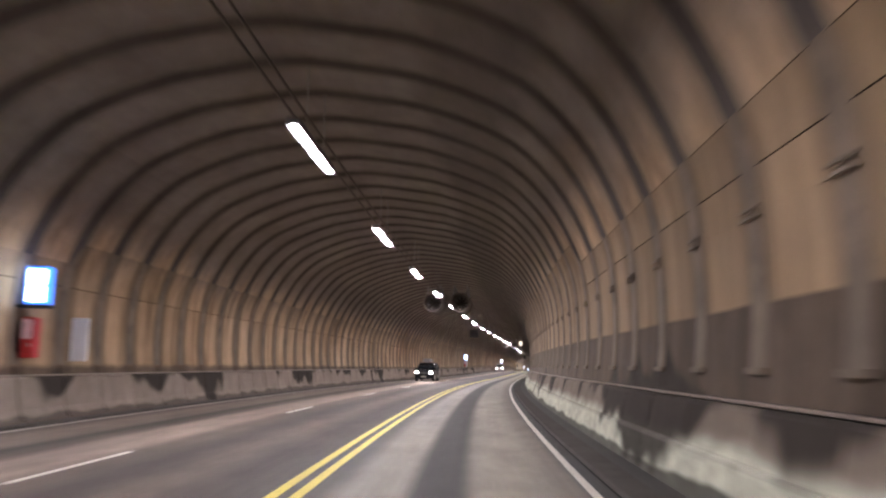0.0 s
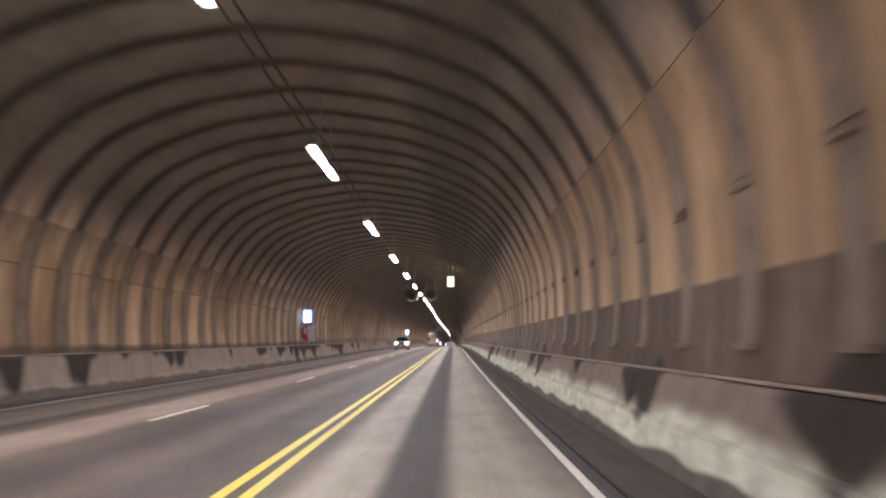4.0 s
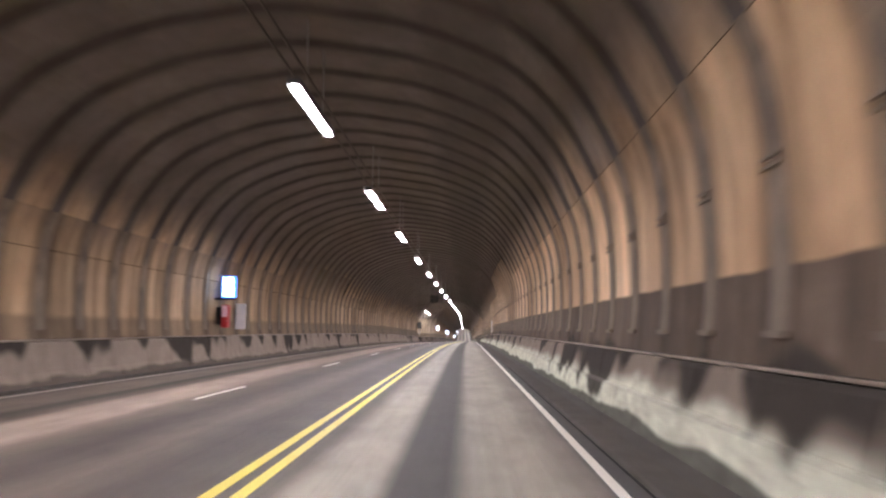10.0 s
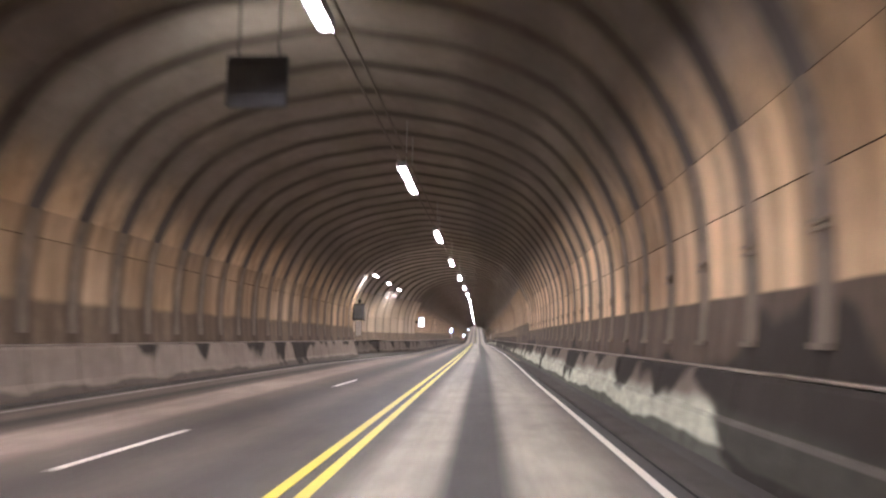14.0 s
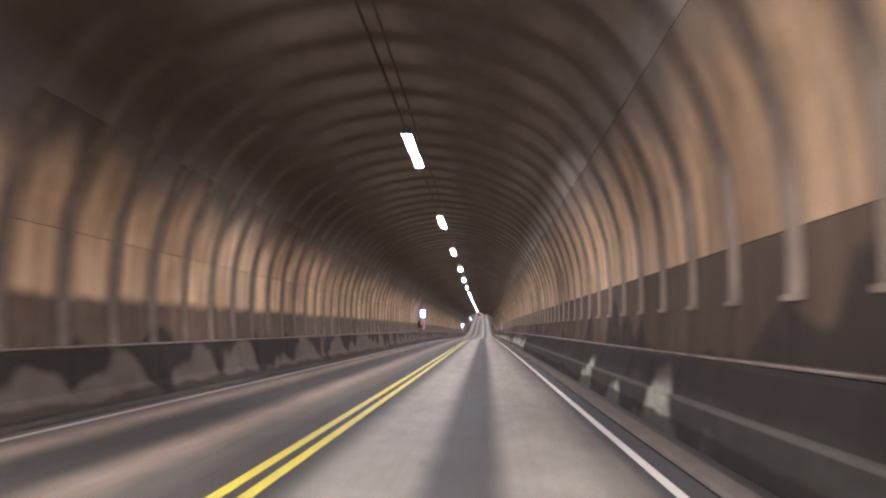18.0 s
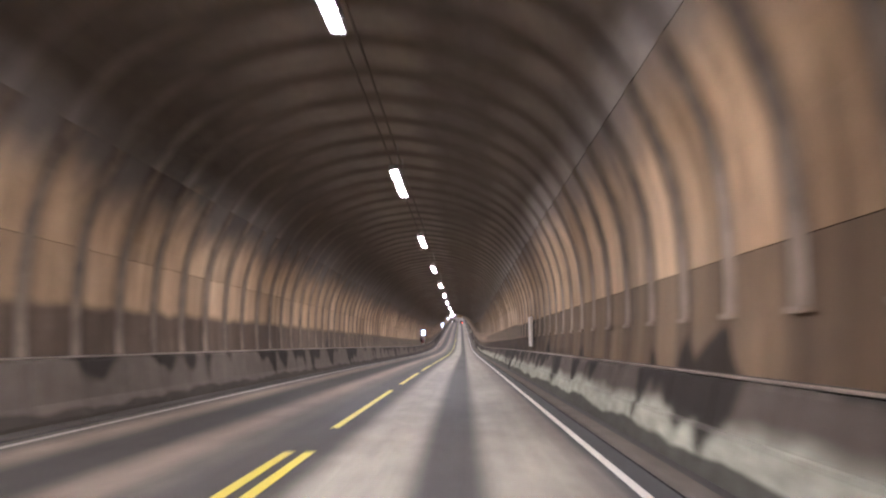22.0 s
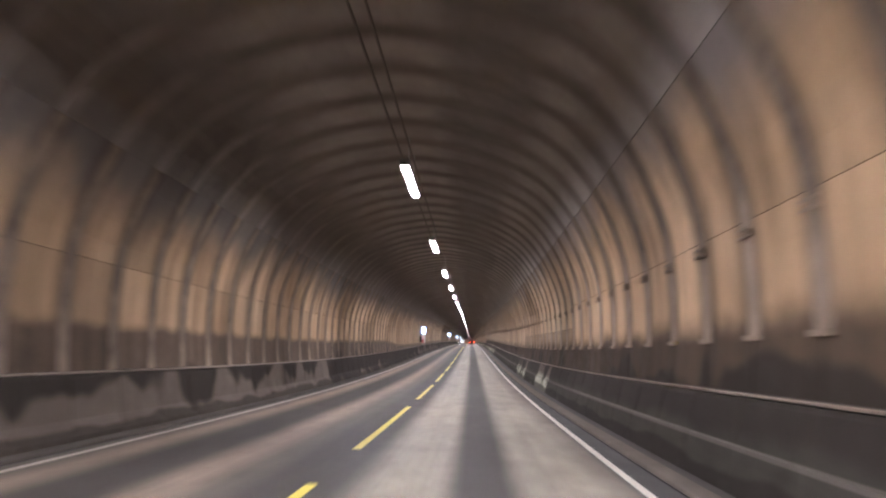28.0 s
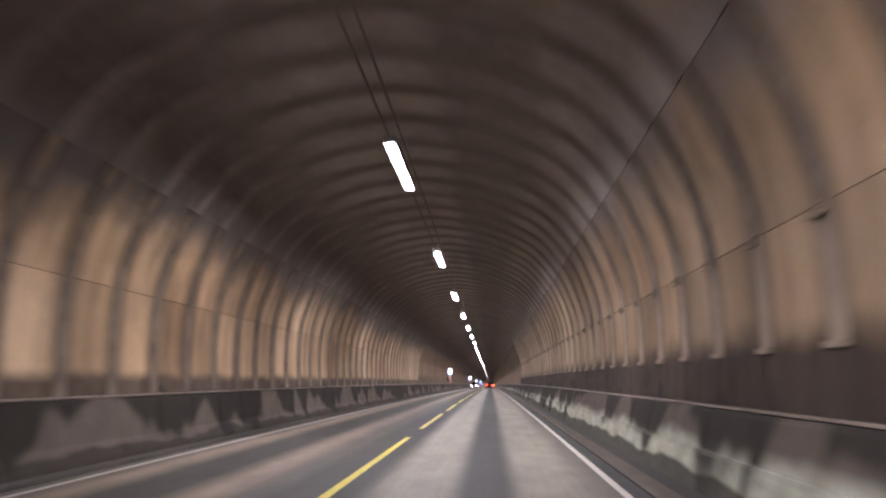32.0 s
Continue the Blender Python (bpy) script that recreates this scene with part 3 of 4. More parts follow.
def kerb_edge(s, side):
    if side > 0:
        return float(np.interp(s, [300, 345, 580, 620, 650], [3.55, 4.05, 4.03, 3.95, 3.90]))
    return max(left_line(s) - 0.30, left_wall(s) + 0.55)


def kerb(name, side, s0, s1, mat):
    """A low concrete strip with a dark open joint towards the road."""
    def prof(s):
        e, b = kerb_edge(s, side), 0.38 if side > 0 and s < 310 else 0.26
        return [(e, 0.0), (e + side * 0.015, 0.038), (e + side * 0.04, 0.048), (e + side * b, 0.048), (e + side * (b + 0.005), 0.004)]

    def gap(s):
        e = kerb_edge(s, side)
        return [(e - side * 0.028, 0.003), (e + side * 0.004, 0.005)]
    pts = [s0] + [s for s in STATIONS if s0 + 1 < s < s1 - 1] + [s1]
    strip = tagged(sweep(name, prof, pts, mat, None, False, False), "low grey concrete kerb strip beside the road edge", "kerb", "", "structure")
    sweep("joint", gap, pts, M_JOINT, strip)


kerb("kerb_right_1", 1, S0, 320.0, M_KERB)
kerb("kerb_right_2", 1, 320.0, S1, M_KERB_PALE)
kerb("kerb_left", -1, S0, S1, M_KERB)


# ---- barriers, walls and ceiling ----
def ruled(s0, s1, wall):
    """Matrix at the wall line, its y axis along the wall from s0 to s1."""
    a, b = place(s0, wall(s0), 0), place(s1, wall(s1), 0)
    y = (b - a).normalized()
    x = y.cross(Vector((0, 0, 1))).normalized()
    m = Matrix((x, y, x.cross(y))).transposed().to_4x4()
    m.translation = (a + b) / 2
    return m


LIFT = {1: 0.045, -1: 0.10}


def barrier_profile(side):
    return [(x, z + LIFT[side] * (z > 0.6)) for x, z in barrier_outline(side)]


def barrier_outline(side):
    if side > 0:
        return [(-0.46, 0.0), (-0.44, 0.09), (-0.37, 0.46), (-0.355, 0.49), (-0.315, 0.50), (-0.19, 0.90), (-0.15, 0.955), (-0.02, 0.96)]
    return [(-0.46, 0.0), (-0.44, 0.09), (-0.30, 0.34), (-0.19, 0.90), (-0.15, 0.955), (-0.02, 0.96)]


def barrier_mesh(side, length, mat):
    """One concrete element with a sloped face and chamfered joints."""
    prof = barrier_profile(side)
    h = length / 2
    verts, faces, uvs = [], [], []
    for y, inset in ((-h, 0.03), (-h + 0.025, 0.0), (h - 0.025, 0.0), (h, 0.03)):
        for x, z in prof:
            verts.append((side * (x + inset * (0.2 < z < 0.95 + LIFT[side])), y, z))
            uvs.append((y, z))
    k = len(prof)
    for i in range(3):
        for j in range(k - 1):
            a = i * k + j
            f = (a, a + k, a + k + 1, a + 1)
            faces.append(f if side < 0 else f[::-1])
    me = bpy.data.meshes.new("barrier_element")
    me.from_pydata(verts, [], faces)
    lay = me.uv_layers.new(name="UVMap")
    for lp in me.loops:
        lay.data[lp.index].uv = uvs[lp.vertex_index]
    me.materials.append(mat)
    return me


def build_barrier(name, side, wall, s0, s1, mat, pitch):
    """Wall-foot elements between two stations, their ledge on top."""
    owner = tagged(base(name), "stained grey concrete wall-foot elements, sooty above, headlight glow painted on the right foot", "barrier", "", "structure")
    me = barrier_mesh(side, pitch - 0.008, mat)
    end = s0
    for a, b in zip(JOINTS, JOINTS[1:]):
        if s0 - 0.01 <= a and b <= min(s1, NEAR_END) + 0.01:
            ob = share("barrier_element", me, ruled(a + 0.001, b - 0.001, wall), owner)
            ob.color = (wetness((a + b) / 2, side),) * 3 + (1.0,)
            end = b
    if s1 > NEAR_END:
        far = [end + 3.2 * i for i in range(int((s1 - end) / 3.2) + 1)]
        ob = sweep("far_barrier", lambda s: [(wall(s) + side * x, z) for x, z in barrier_profile(side)], far, mat, owner, False, False)
        ob.color = (0.7, 0.7, 0.7, 1.0)
        tagged(ob, kind="stuff")

    def nose(s):
        w, z = wall(s), LIFT[side]
        return [(w - side * 0.13, z + 0.965), (w - side * 0.165, z + 0.975), (w - side * 0.17, z + 0.998), (w - side * 0.150, z + 1.005)]

    def top(s):
        w, z = wall(s), LIFT[side]
        return [(w - side * 0.150, z + 1.005), (w + side * 0.02, z + 1.012)]
    n = max(2, int((s1 - s0) / 3))
    st = [s0 + 0.005 + (s1 - s0 - 0.01) * i / n for i in range(n + 1)]
    sweep("ledge", nose, st, M_LEDGE, owner, False, False)
    sweep("ledge_top", top, st, M_LEDGE_TOP, owner, False, False)
    return owner


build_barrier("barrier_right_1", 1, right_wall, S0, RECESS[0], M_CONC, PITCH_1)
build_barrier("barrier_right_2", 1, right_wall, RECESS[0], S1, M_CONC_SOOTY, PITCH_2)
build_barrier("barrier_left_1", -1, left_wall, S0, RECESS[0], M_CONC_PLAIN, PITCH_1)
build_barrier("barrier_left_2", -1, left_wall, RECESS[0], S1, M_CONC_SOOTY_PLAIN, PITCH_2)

CACHE = {}
M_CLAMP = plain("rusty_clamp_steel", (0.20, 0.152, 0.115), 0.65, 0.1)


def lining_mesh(kind, sec, side, sec_b=None, wide=True, pale=False, seam=0.0):
    """One panel (from section sec to sec_b) or one cover strip, round y = 0."""
    sec_b = sec_b or sec
    key = (kind, sec, sec_b, side, wide, pale, seam)
    if key in CACHE:
        return CACHE[key]
    h = (PITCH_1 if wide else PITCH_2) / 2 - 0.006
    verts, faces, uvs = [], [], []
    sooty = sec[1] < 5.6
    foot = 1.33 if wide else (1.67 if side > 0 else 1.06)
    if kind != "cover_strip":
        rows = [(-h, 0.05), (-h, 0.012), (-h + 0.02, 0.0), (h - 0.02, 0.0), (h, 0.012), (h, 0.05)]
        gap = 0.007 if wide else 0.004
        lines = []
        for q in (sec, sec_b):
            w0 = seam + gap if kind == "upper_panel" else LEDGE + 0.02
            w1 = seam - gap if kind == "lower_panel" else shoulder(q) - (0.008 if side > 0 else 0.001)
            lines.append(arch(q, w0, w1, side, 9 if kind == "tall_panel" else 5))
        mat = {(True, 1): M_LINING_SOOTY, (True, -1): M_LINING_SOOTY_LEFT, (False, 1): M_LINING, (False, -1): M_LINING_LOW}[sooty, side]
        mat = M_LINING_RECESS if pale else mat
    else:
        half = 0.21 if wide else 0.185
        rows = [(-half, 0.01), (0.06 - half, -0.022), (half - 0.06, -0.022), (half, 0.01)]
        lines = [arch(sec, foot, shoulder(sec), side, 8)] * 2
        mat = M_STRIP_LEFT if side < 0 and sooty else (M_STRIP if sooty else M_STRIP_PALE)
    k = len(lines[0])
    for y, back in rows:
        for u, w in lines[0 if y < 0 else 1]:
            verts.append((u + side * back, y, w))
            uvs.append((y, w))
    for i in range(len(rows) - 1):
        for j in range(k - 1):
            a = i * k + j
            f = (a, a + k, a + k + 1, a + 1)
            faces.append(f if side < 0 else f[::-1])
    if kind == "cover_strip" and side > 0:
        u = lines[0][0][0]
        n0 = len(verts)
        for x in (u + side * 0.01, u - side * 0.05):
            for y in (-0.19, 0.19):
                for w in (foot - 0.03, foot + 0.03):
                    verts.append((x, y, w))
                    uvs.append((y, w))
        faces += [tuple(n0 + i for i in f) for f in ((0, 1, 3, 2), (4, 6, 7, 5), (0, 4, 5, 1), (2, 3, 7, 6), (0, 2, 6, 4), (1, 5, 7, 3))]
    me = bpy.data.meshes.new(kind)
    me.from_pydata(verts, [], faces)
    lay = me.uv_layers.new(name="UVMap")
    for lp in me.loops:
        lay.data[lp.index].uv = uvs[lp.vertex_index]
    me.materials.append(mat)
    CACHE[key] = me
    return me


def straight_section(s):
    """Sections are rounded so that alike rings share their meshes."""
    return tuple(round(x, 2) for x in section(s))


def build_walls():
    owners = {}
    for side, nm in ((1, "wall_right"), (-1, "wall_left")):
        for z in (1, 2):
            owners[side, z] = tagged(base("%s_%d" % (nm, z)), "beige tunnel lining panels, grey and sooty below, with dark joint strips", "tunnel wall", "", "structure")
    clamp = bmesh.new()
    box(clamp, -0.02, 0.02, -0.09, 0.09, -0.06, 0.06, bevel=0.008)
    for z in (-0.045, 0.045):
        box(clamp, -0.055, -0.018, -0.17, 0.17, z - 0.016, z + 0.016, bevel=0.006)
    for y in (-0.05, 0.05):
        tube(clamp, (-0.018, y, 0.0), (-0.05, y, 0.0), 0.014, n=8)
    clamp_me = bpy.data.meshes.new("clamp")
    clamp.to_mesh(clamp_me)
    clamp.free()
    clamp_me.materials.append(M_CLAMP)
    near = [j for j in JOINTS if j < NEAR_END]
    for a, b in zip(near, near[1:]):
        s = (a + b) / 2
        z = 1 if s < 325 else 2
        wide = s < RECESS[0]
        m = frame_at(s)
        for side in (1, -1):
            sec, sec2 = straight_section(a + 0.001), straight_section(b - 0.001)
            seam = seam_height(s, side)
            wash, depth = wash_line(s, side)
            for kind in (("lower_panel", "upper_panel") if seam else ("tall_panel",)):
                ob = share(kind, lining_mesh(kind, sec, side, sec2, wide, side < 0 and RECESS[0] < s < RECESS[1], seam), m, owners[side, z])
                if side > 0 and RECESS[0] < s < 535:
                    # here the lower panels were never washed
                    wash = 3.9 if kind == "lower_panel" else 0.4
                dull = 0.42 if side > 0 and 597 < s < 617.4 and kind == "lower_panel" else 0.0
                ob.color = (min(wetness(s, side), 0.92 if 372 < s < 405 else 0.76) - (0.25 if side < 0 else 0.0), wash / 4, depth, max(0.2, clean_share(s, side) - dull))
            sec2 = straight_section(b + 0.001)
            if side < 0 and abs(b - RECESS[0]) < 0.1:
                continue
            strip = share("cover_strip", lining_mesh("cover_strip", sec2, side, None, wide), frame_at(b), owners[side, z])
            hc = float(np.interp(b, [262, 296, 325], [2.83, 2.2, 2.2])) if wide else 2.87
            if side > 0 and (wide or b > 535):
                u = arch(sec2, hc, hc + 0.02, 1, 1)[0][0] - 0.022
                share("clamp", clamp_me, frame_at(b, u, hc), strip)
    # beyond the last near ring the walls go on as joined geometry
    st = []
    for s in [j for j in JOINTS if j >= near[-1]][:-1]:
        st += [(s + 0.17, 0.0), (s + PITCH_2 - 0.17, 0.0), (s + PITCH_2 - 0.17, -0.05), (s + PITCH_2 + 0.17, -0.05)]
    for side in (1, -1):
        verts, uvs, faces, idx = [], [], [], []
        k = 9
        for s, out in st:
            for u, w in arch(section(s), LEDGE, shoulder(section(s)), side, k - 1, out):
                verts.append(place(s, u, w))
                uvs.append((s, w))
        for i in range(len(st) - 1):
            for j in range(k - 1):
                a = i * k + j
                faces.append((a, a + 1, a + k + 1, a + k))
                idx.append(0 if i % 4 == 0 else 1)
        ob = link_mesh("far_lining", verts, faces, M_LINING_SOOTY, uvs, owners[side, 2])
        ob.color = (0.5, 0.48, 0.9, 1.0)
        ob.data.materials.append(M_STRIP)
        ob.data.polygons.foreach_set("material_index", idx)
        tagged(ob, kind="stuff")
    # bulkheads where the recess begins and ends
    for s, a, b in ((RECESS[0], section(RECESS[0] - 0.1), section(RECESS[0] + 0.1)),):
        p, q = arch(a, 1.0, shoulder(a), -1, 8), arch(b, 1.0, shoulder(b), -1, 8)
        p, q = [(p[0][0], 0.0)] + p, [(q[0][0], 0.0)] + q
        verts = [place(s - 0.06, u, w) for u, w in p] + [place(s - 0.06, u, w) for u, w in q] + [place(s + 0.06, u, w) for u, w in p] + [place(s + 0.06, u, w) for u, w in q]
        k = len(p)
        faces = []
        for o in (0, 2 * k):
            for j in range(k - 1):
                faces.append((o + j, o + j + 1, o + k + j + 1, o + k + j))
        for j in range(k - 1):
            faces.append((j, j + 1, 2 * k + j + 1, 2 * k + j))
        uvs = [(u, w) for u, w in p + q] * 2
        ob = link_mesh("bulkhead", verts, faces, M_LINING, uvs, owners[-1, 1 if s < 330 else 2])
        ob.color = (0.4, 0.45, 0.8, 1.0)


def build_ceiling():
    rows = []
    for a, b in zip(JOINTS, JOINTS[1:]):
        lo = a + (0.21 if a != RECESS[0] else 0.01)
        rows += [(lo, 0.0, -0.64), (b - 0.21, 0.0, 0.64), (b - 0.15, -0.028, 0.7), (b + (0.15 if b != RECESS[0] else -0.005), -0.028, -0.7)]
    k = 37
    verts, uvs, faces, idx, along = [], [], [], [], []
    for s, out, d in rows:
        for u, w in roof(section(s), k - 1, out):
            verts.append(place(s, u, w))
            uvs.append((u, w))
            along.append((d, s))
    for i in range(len(rows) - 1):
        for j in range(k - 1):
            a = i * k + j
            faces.append((a, a + 1, a + k + 1, a + k))
            idx.append(0 if i % 4 == 0 else 1)
    ob = link_mesh("ceiling", verts, faces, M_CEIL, uvs)
    lay = ob.data.uv_layers.new(name="Along")
    loop = np.empty(len(ob.data.loops), dtype=np.int32)
    ob.data.loops.foreach_get("vertex_index", loop)
    lay.data.foreach_set("uv", np.asarray(along, dtype=np.float32)[loop].ravel())
    ob.data.materials.append(M_RIB)
    ob.data.polygons.foreach_set("material_index", idx)
    tagged(ob, "soot-brown arched tunnel ceiling with dark ribs and painted-in lamp light and shade", "ceiling", "", "structure")


build_ceiling()
# plain walls close the tube at both ends
for nm, s in (("end_wall_1", S0 + 0.4), ("end_wall_2", S1 - 4)):
    sec = section(s)
    out = [(right_wall(s), 0.0)] + arch(sec, 1.0, shoulder(sec), 1, 6) + roof(sec, 12)[1:-1] + list(reversed(arch(sec, 1.0, shoulder(sec), -1, 6))) + [(left_wall(s), 0.0)]
    k = len(out)
    vs = [place(s, u, w) for u, w in out] + [place(s + 0.3, u, w) for u, w in out]
    fs = [tuple(range(k)), tuple(range(2 * k - 1, k - 1, -1))]
    tagged(link_mesh(nm, vs, fs, M_CEIL, [(u, w) for u, w in out] * 2), "dark far end of the tunnel", "wall", "", "structure")

# ---- lamps ----
LAMP_S = [16.4, 26.9, 37.2, 47.5, 57.7, 68.0, 78.4, 88.8, 99.4, 110.2, 121.1, 131.9, 142.3, 152.6, 163.0, 173.5, 183.9, 194.3, 204.4,
          214.5, 224.2, 233.6, 244.6, 255.6, 266.0, 276.3, 287.0, 298.7, 310.1, 321.1, 332.2, 343.3, 354.1, 365.9, 378.2, 390.5]
LAMP_S = [-15.0, -4.6, 5.9] + LAMP_S + [402.6 + 11.95 * k + float(np.interp(402.6 + 11.95 * k, [430, 450, 505, 600, 645, 700], [0, 1.8, 1.8, 0.5, 0, 0.4])) for k in range(76)]


def lamp_side(s):
    return float(np.interp(s, [0, 100, 200, 240, 280, 320, 360, 450, 700], [-1.48, -1.33, -1.24, -0.99, -0.70, -0.23, 0.32, 0.18, 0.06]))


def lamp_height(s):
    return float(np.interp(s, [0, 100, 200, 240, 280, 320, 360, 450, 700], [5.90, 6.04, 5.93, 5.69, 5.71, 5.82, 5.99, 5.98, 5.97]))


def make_lamp(m, length=1.62, halves=2, light=M_LIGHT):
    top = base("tunnel_lamp", m)
    tot = halves * length + (halves - 1) * 0.12
    for i in range(halves):
        y0 = -tot / 2 + i * (length + 0.12)
        bm = boxed(-0.13, 0.13, y0 - 0.03, y0 + length + 0.03, 0.02, 0.14, bevel=0.02)
        for x in (-0.130, 0.120):
            box(bm, x, x + 0.010, y0 - 0.03, y0 + length + 0.03, -0.028, 0.03)
        for y in (y0 - 0.03, y0 + length + 0.020):
            box(bm, -0.120, 0.120, y, y + 0.010, -0.040, 0.03)
        part("housing", bm, M_HOUSING, top)
        part("diffuser", boxed(-0.072, 0.072, y0, y0 + length, -0.004, 0.022), light, top, "glowing white prismatic diffuser")
        part("hanger", tube(bmesh.new(), (0, y0 + length / 2, 0.14), (0, y0 + length / 2, 0.34), 0.012, n=6), M_STEEL, top)
    return tagged(top, "long white twin tunnel lamp hanging under the cable ladder", "lamp", "row of tunnel lamps")


def lamp_pose(s):
    return frame_at(s - 1.88, lamp_side(s), lamp_height(s))


first = make_lamp(lamp_pose(LAMP_S[0]))
for s in LAMP_S[1:]:
    copy_thing(first, lamp_pose(s))
side_first = tagged(make_lamp(frame_at(324.4, -5.55, 5.46), 1.8, 1, M_LIGHT_SIDE), "single white lamp over the recess", "lamp", "lamps over the recess")
for s in (331.2, 338.7):
    copy_thing(side_first, frame_at(s, -5.55, 5.48))

# cable ladder over the lamps, with hangers up to the ceiling
ladder = tagged(base("cable_ladder"), "thin dark cable ladder running above the lamps", "cable ladder", "", "structure")
for du in (-0.13, 0.13):
    sweep("side_rail", lambda s: [(lamp_side(s) + du - 0.012, lamp_height(s) + 0.34), (lamp_side(s) + du - 0.012, lamp_height(s) + 0.40),
                                  (lamp_side(s) + du + 0.012, lamp_height(s) + 0.40), (lamp_side(s) + du + 0.012, lamp_height(s) + 0.34),
                                  (lamp_side(s) + du - 0.012, lamp_height(s) + 0.34)], STATIONS[1:-2], M_RAIL, ladder, False, False)
hang = bmesh.new()
tube(hang, (0, 0, 0), (0, 0, 1), 0.012, n=5)
hang_me = bpy.data.meshes.new("hanger_rod")
hang.to_mesh(hang_me)
hang.free()
hang_me.materials.append(M_STEEL)
for s in LAMP_S:
    if s < 720:
        sec = section(s)
        for ds in (-2.5, -0.9):
            c, hw, k = section(s + ds)[:3]
            z0 = lamp_height(s) + 0.38
            f = abs(lamp_side(s) - c) / hw
            z1 = 1 + float(np.interp(f, [0, 0.1, 0.305, 0.525], [6.74, 6.71, 6.52, 6.07])) * k
            m = frame_at(s + ds, lamp_side(s), z0)
            share("hanger_rod", hang_me, m @ Matrix.Diagonal((1, 1, max(0.05, z1 - z0), 1)), ladder)


# ---- jet fans ----
def make_fan(m):
    top = base("jet_fan", m)
    bm = bmesh.new()
    ring = [(0.0, 0.66), (0.03, 0.685), (0.5, 0.685), (0.52, 0.655), (2.6, 0.655), (2.62, 0.685), (3.1, 0.685), (3.13, 0.66), (3.13, 0.56), (2.6, 0.52), (0.5, 0.52), (0.0, 0.58)]
    n = 36
    vs = [[bm.verts.new((r * math.cos(2 * math.pi * i / n), y, r * math.sin(2 * math.pi * i / n))) for i in range(n)] for y, r in ring]
    for j in range(len(ring)):
        a, b = vs[j], vs[(j + 1) % len(ring)]
        for i in range(n):
            bm.faces.new((a[i], a[(i + 1) % n], b[(i + 1) % n], b[i])).smooth = True
    bmesh.ops.recalc_face_normals(bm, faces=bm.faces)
    part("casing", bm, M_FAN, top, "dull grey round fan casing")
    bm = bmesh.new()
    ring = [(-0.01, 0.575), (-0.035, 0.60), (-0.04, 0.65), (-0.01, 0.69), (0.03, 0.692), (0.03, 0.57)]
    vs = [[bm.verts.new((r * math.cos(2 * math.pi * i / n), y, r * math.sin(2 * math.pi * i / n))) for i in range(n)] for y, r in ring]
    for j in range(len(ring)):
        a, b = vs[j], vs[(j + 1) % len(ring)]
        for i in range(n):
            bm.faces.new((a[i], a[(i + 1) % n], b[(i + 1) % n], b[i])).smooth = True
    bmesh.ops.recalc_face_normals(bm, faces=bm.faces)
    part("inlet_ring", bm, M_FAN_RING, top, "pale rolled inlet ring")
    bm = bmesh.new()
    tube(bm, (0, 1.1, 0), (0, 2.0, 0), 0.19)
    tube(bm, (0, 0.85, 0), (0, 1.1, 0), 0.05, 0.19)
    part("hub", bm, M_FAN_INSIDE, top)
    for i in range(9):
        bm = boxed(-0.075, 0.075, -0.012, 0.012, 0.17, 0.515)
        bmesh.ops.transform(bm, matrix=Matrix.Translation((0, 1.3, 0)) @ Matrix.Rotation(2 * math.pi * i / 9, 4, "Y") @ Matrix.Rotation(radians(38), 4, "Z"), verts=bm.verts)
        part("blade", bm, M_FAN_INSIDE, top)
    for y in (0.75, 2.4):
        for x in (-0.45, 0.45):
            part("bracket", boxed(x - 0.04, x + 0.04, y - 0.06, y + 0.06, 0.45, 1.25, bevel=0.008), M_STEEL, top)
        part("cradle", boxed(-0.62, 0.62, y - 0.05, y + 0.05, 0.66, 0.72, bevel=0.01), M_STEEL, top)
    return tagged(top, "round grey jet fan hung under the ceiling", "jet fan", "jet fans under the ceiling")


M_FAN = plain("dusty_fan_casing", (0.16, 0.14, 0.127), 0.6, 0.2, 0.3, 3.0)
M_FAN_RING = plain("pale_fan_ring", (0.27, 0.24, 0.22), 0.5, 0.3, 0.2, 3.0)
M_FAN_INSIDE = plain("dark_fan_blade", (0.13, 0.115, 0.105), 0.6, 0.2, 0.2, 4.0)
fan = make_fan(frame_at(49.5, -2.15, 5.80))
for s, u in ((49.5, -0.22), (151.6, -2.3), (151.6, -0.33)):
    copy_thing(fan, frame_at(s, u, 5.80 if s < 100 else 5.95))


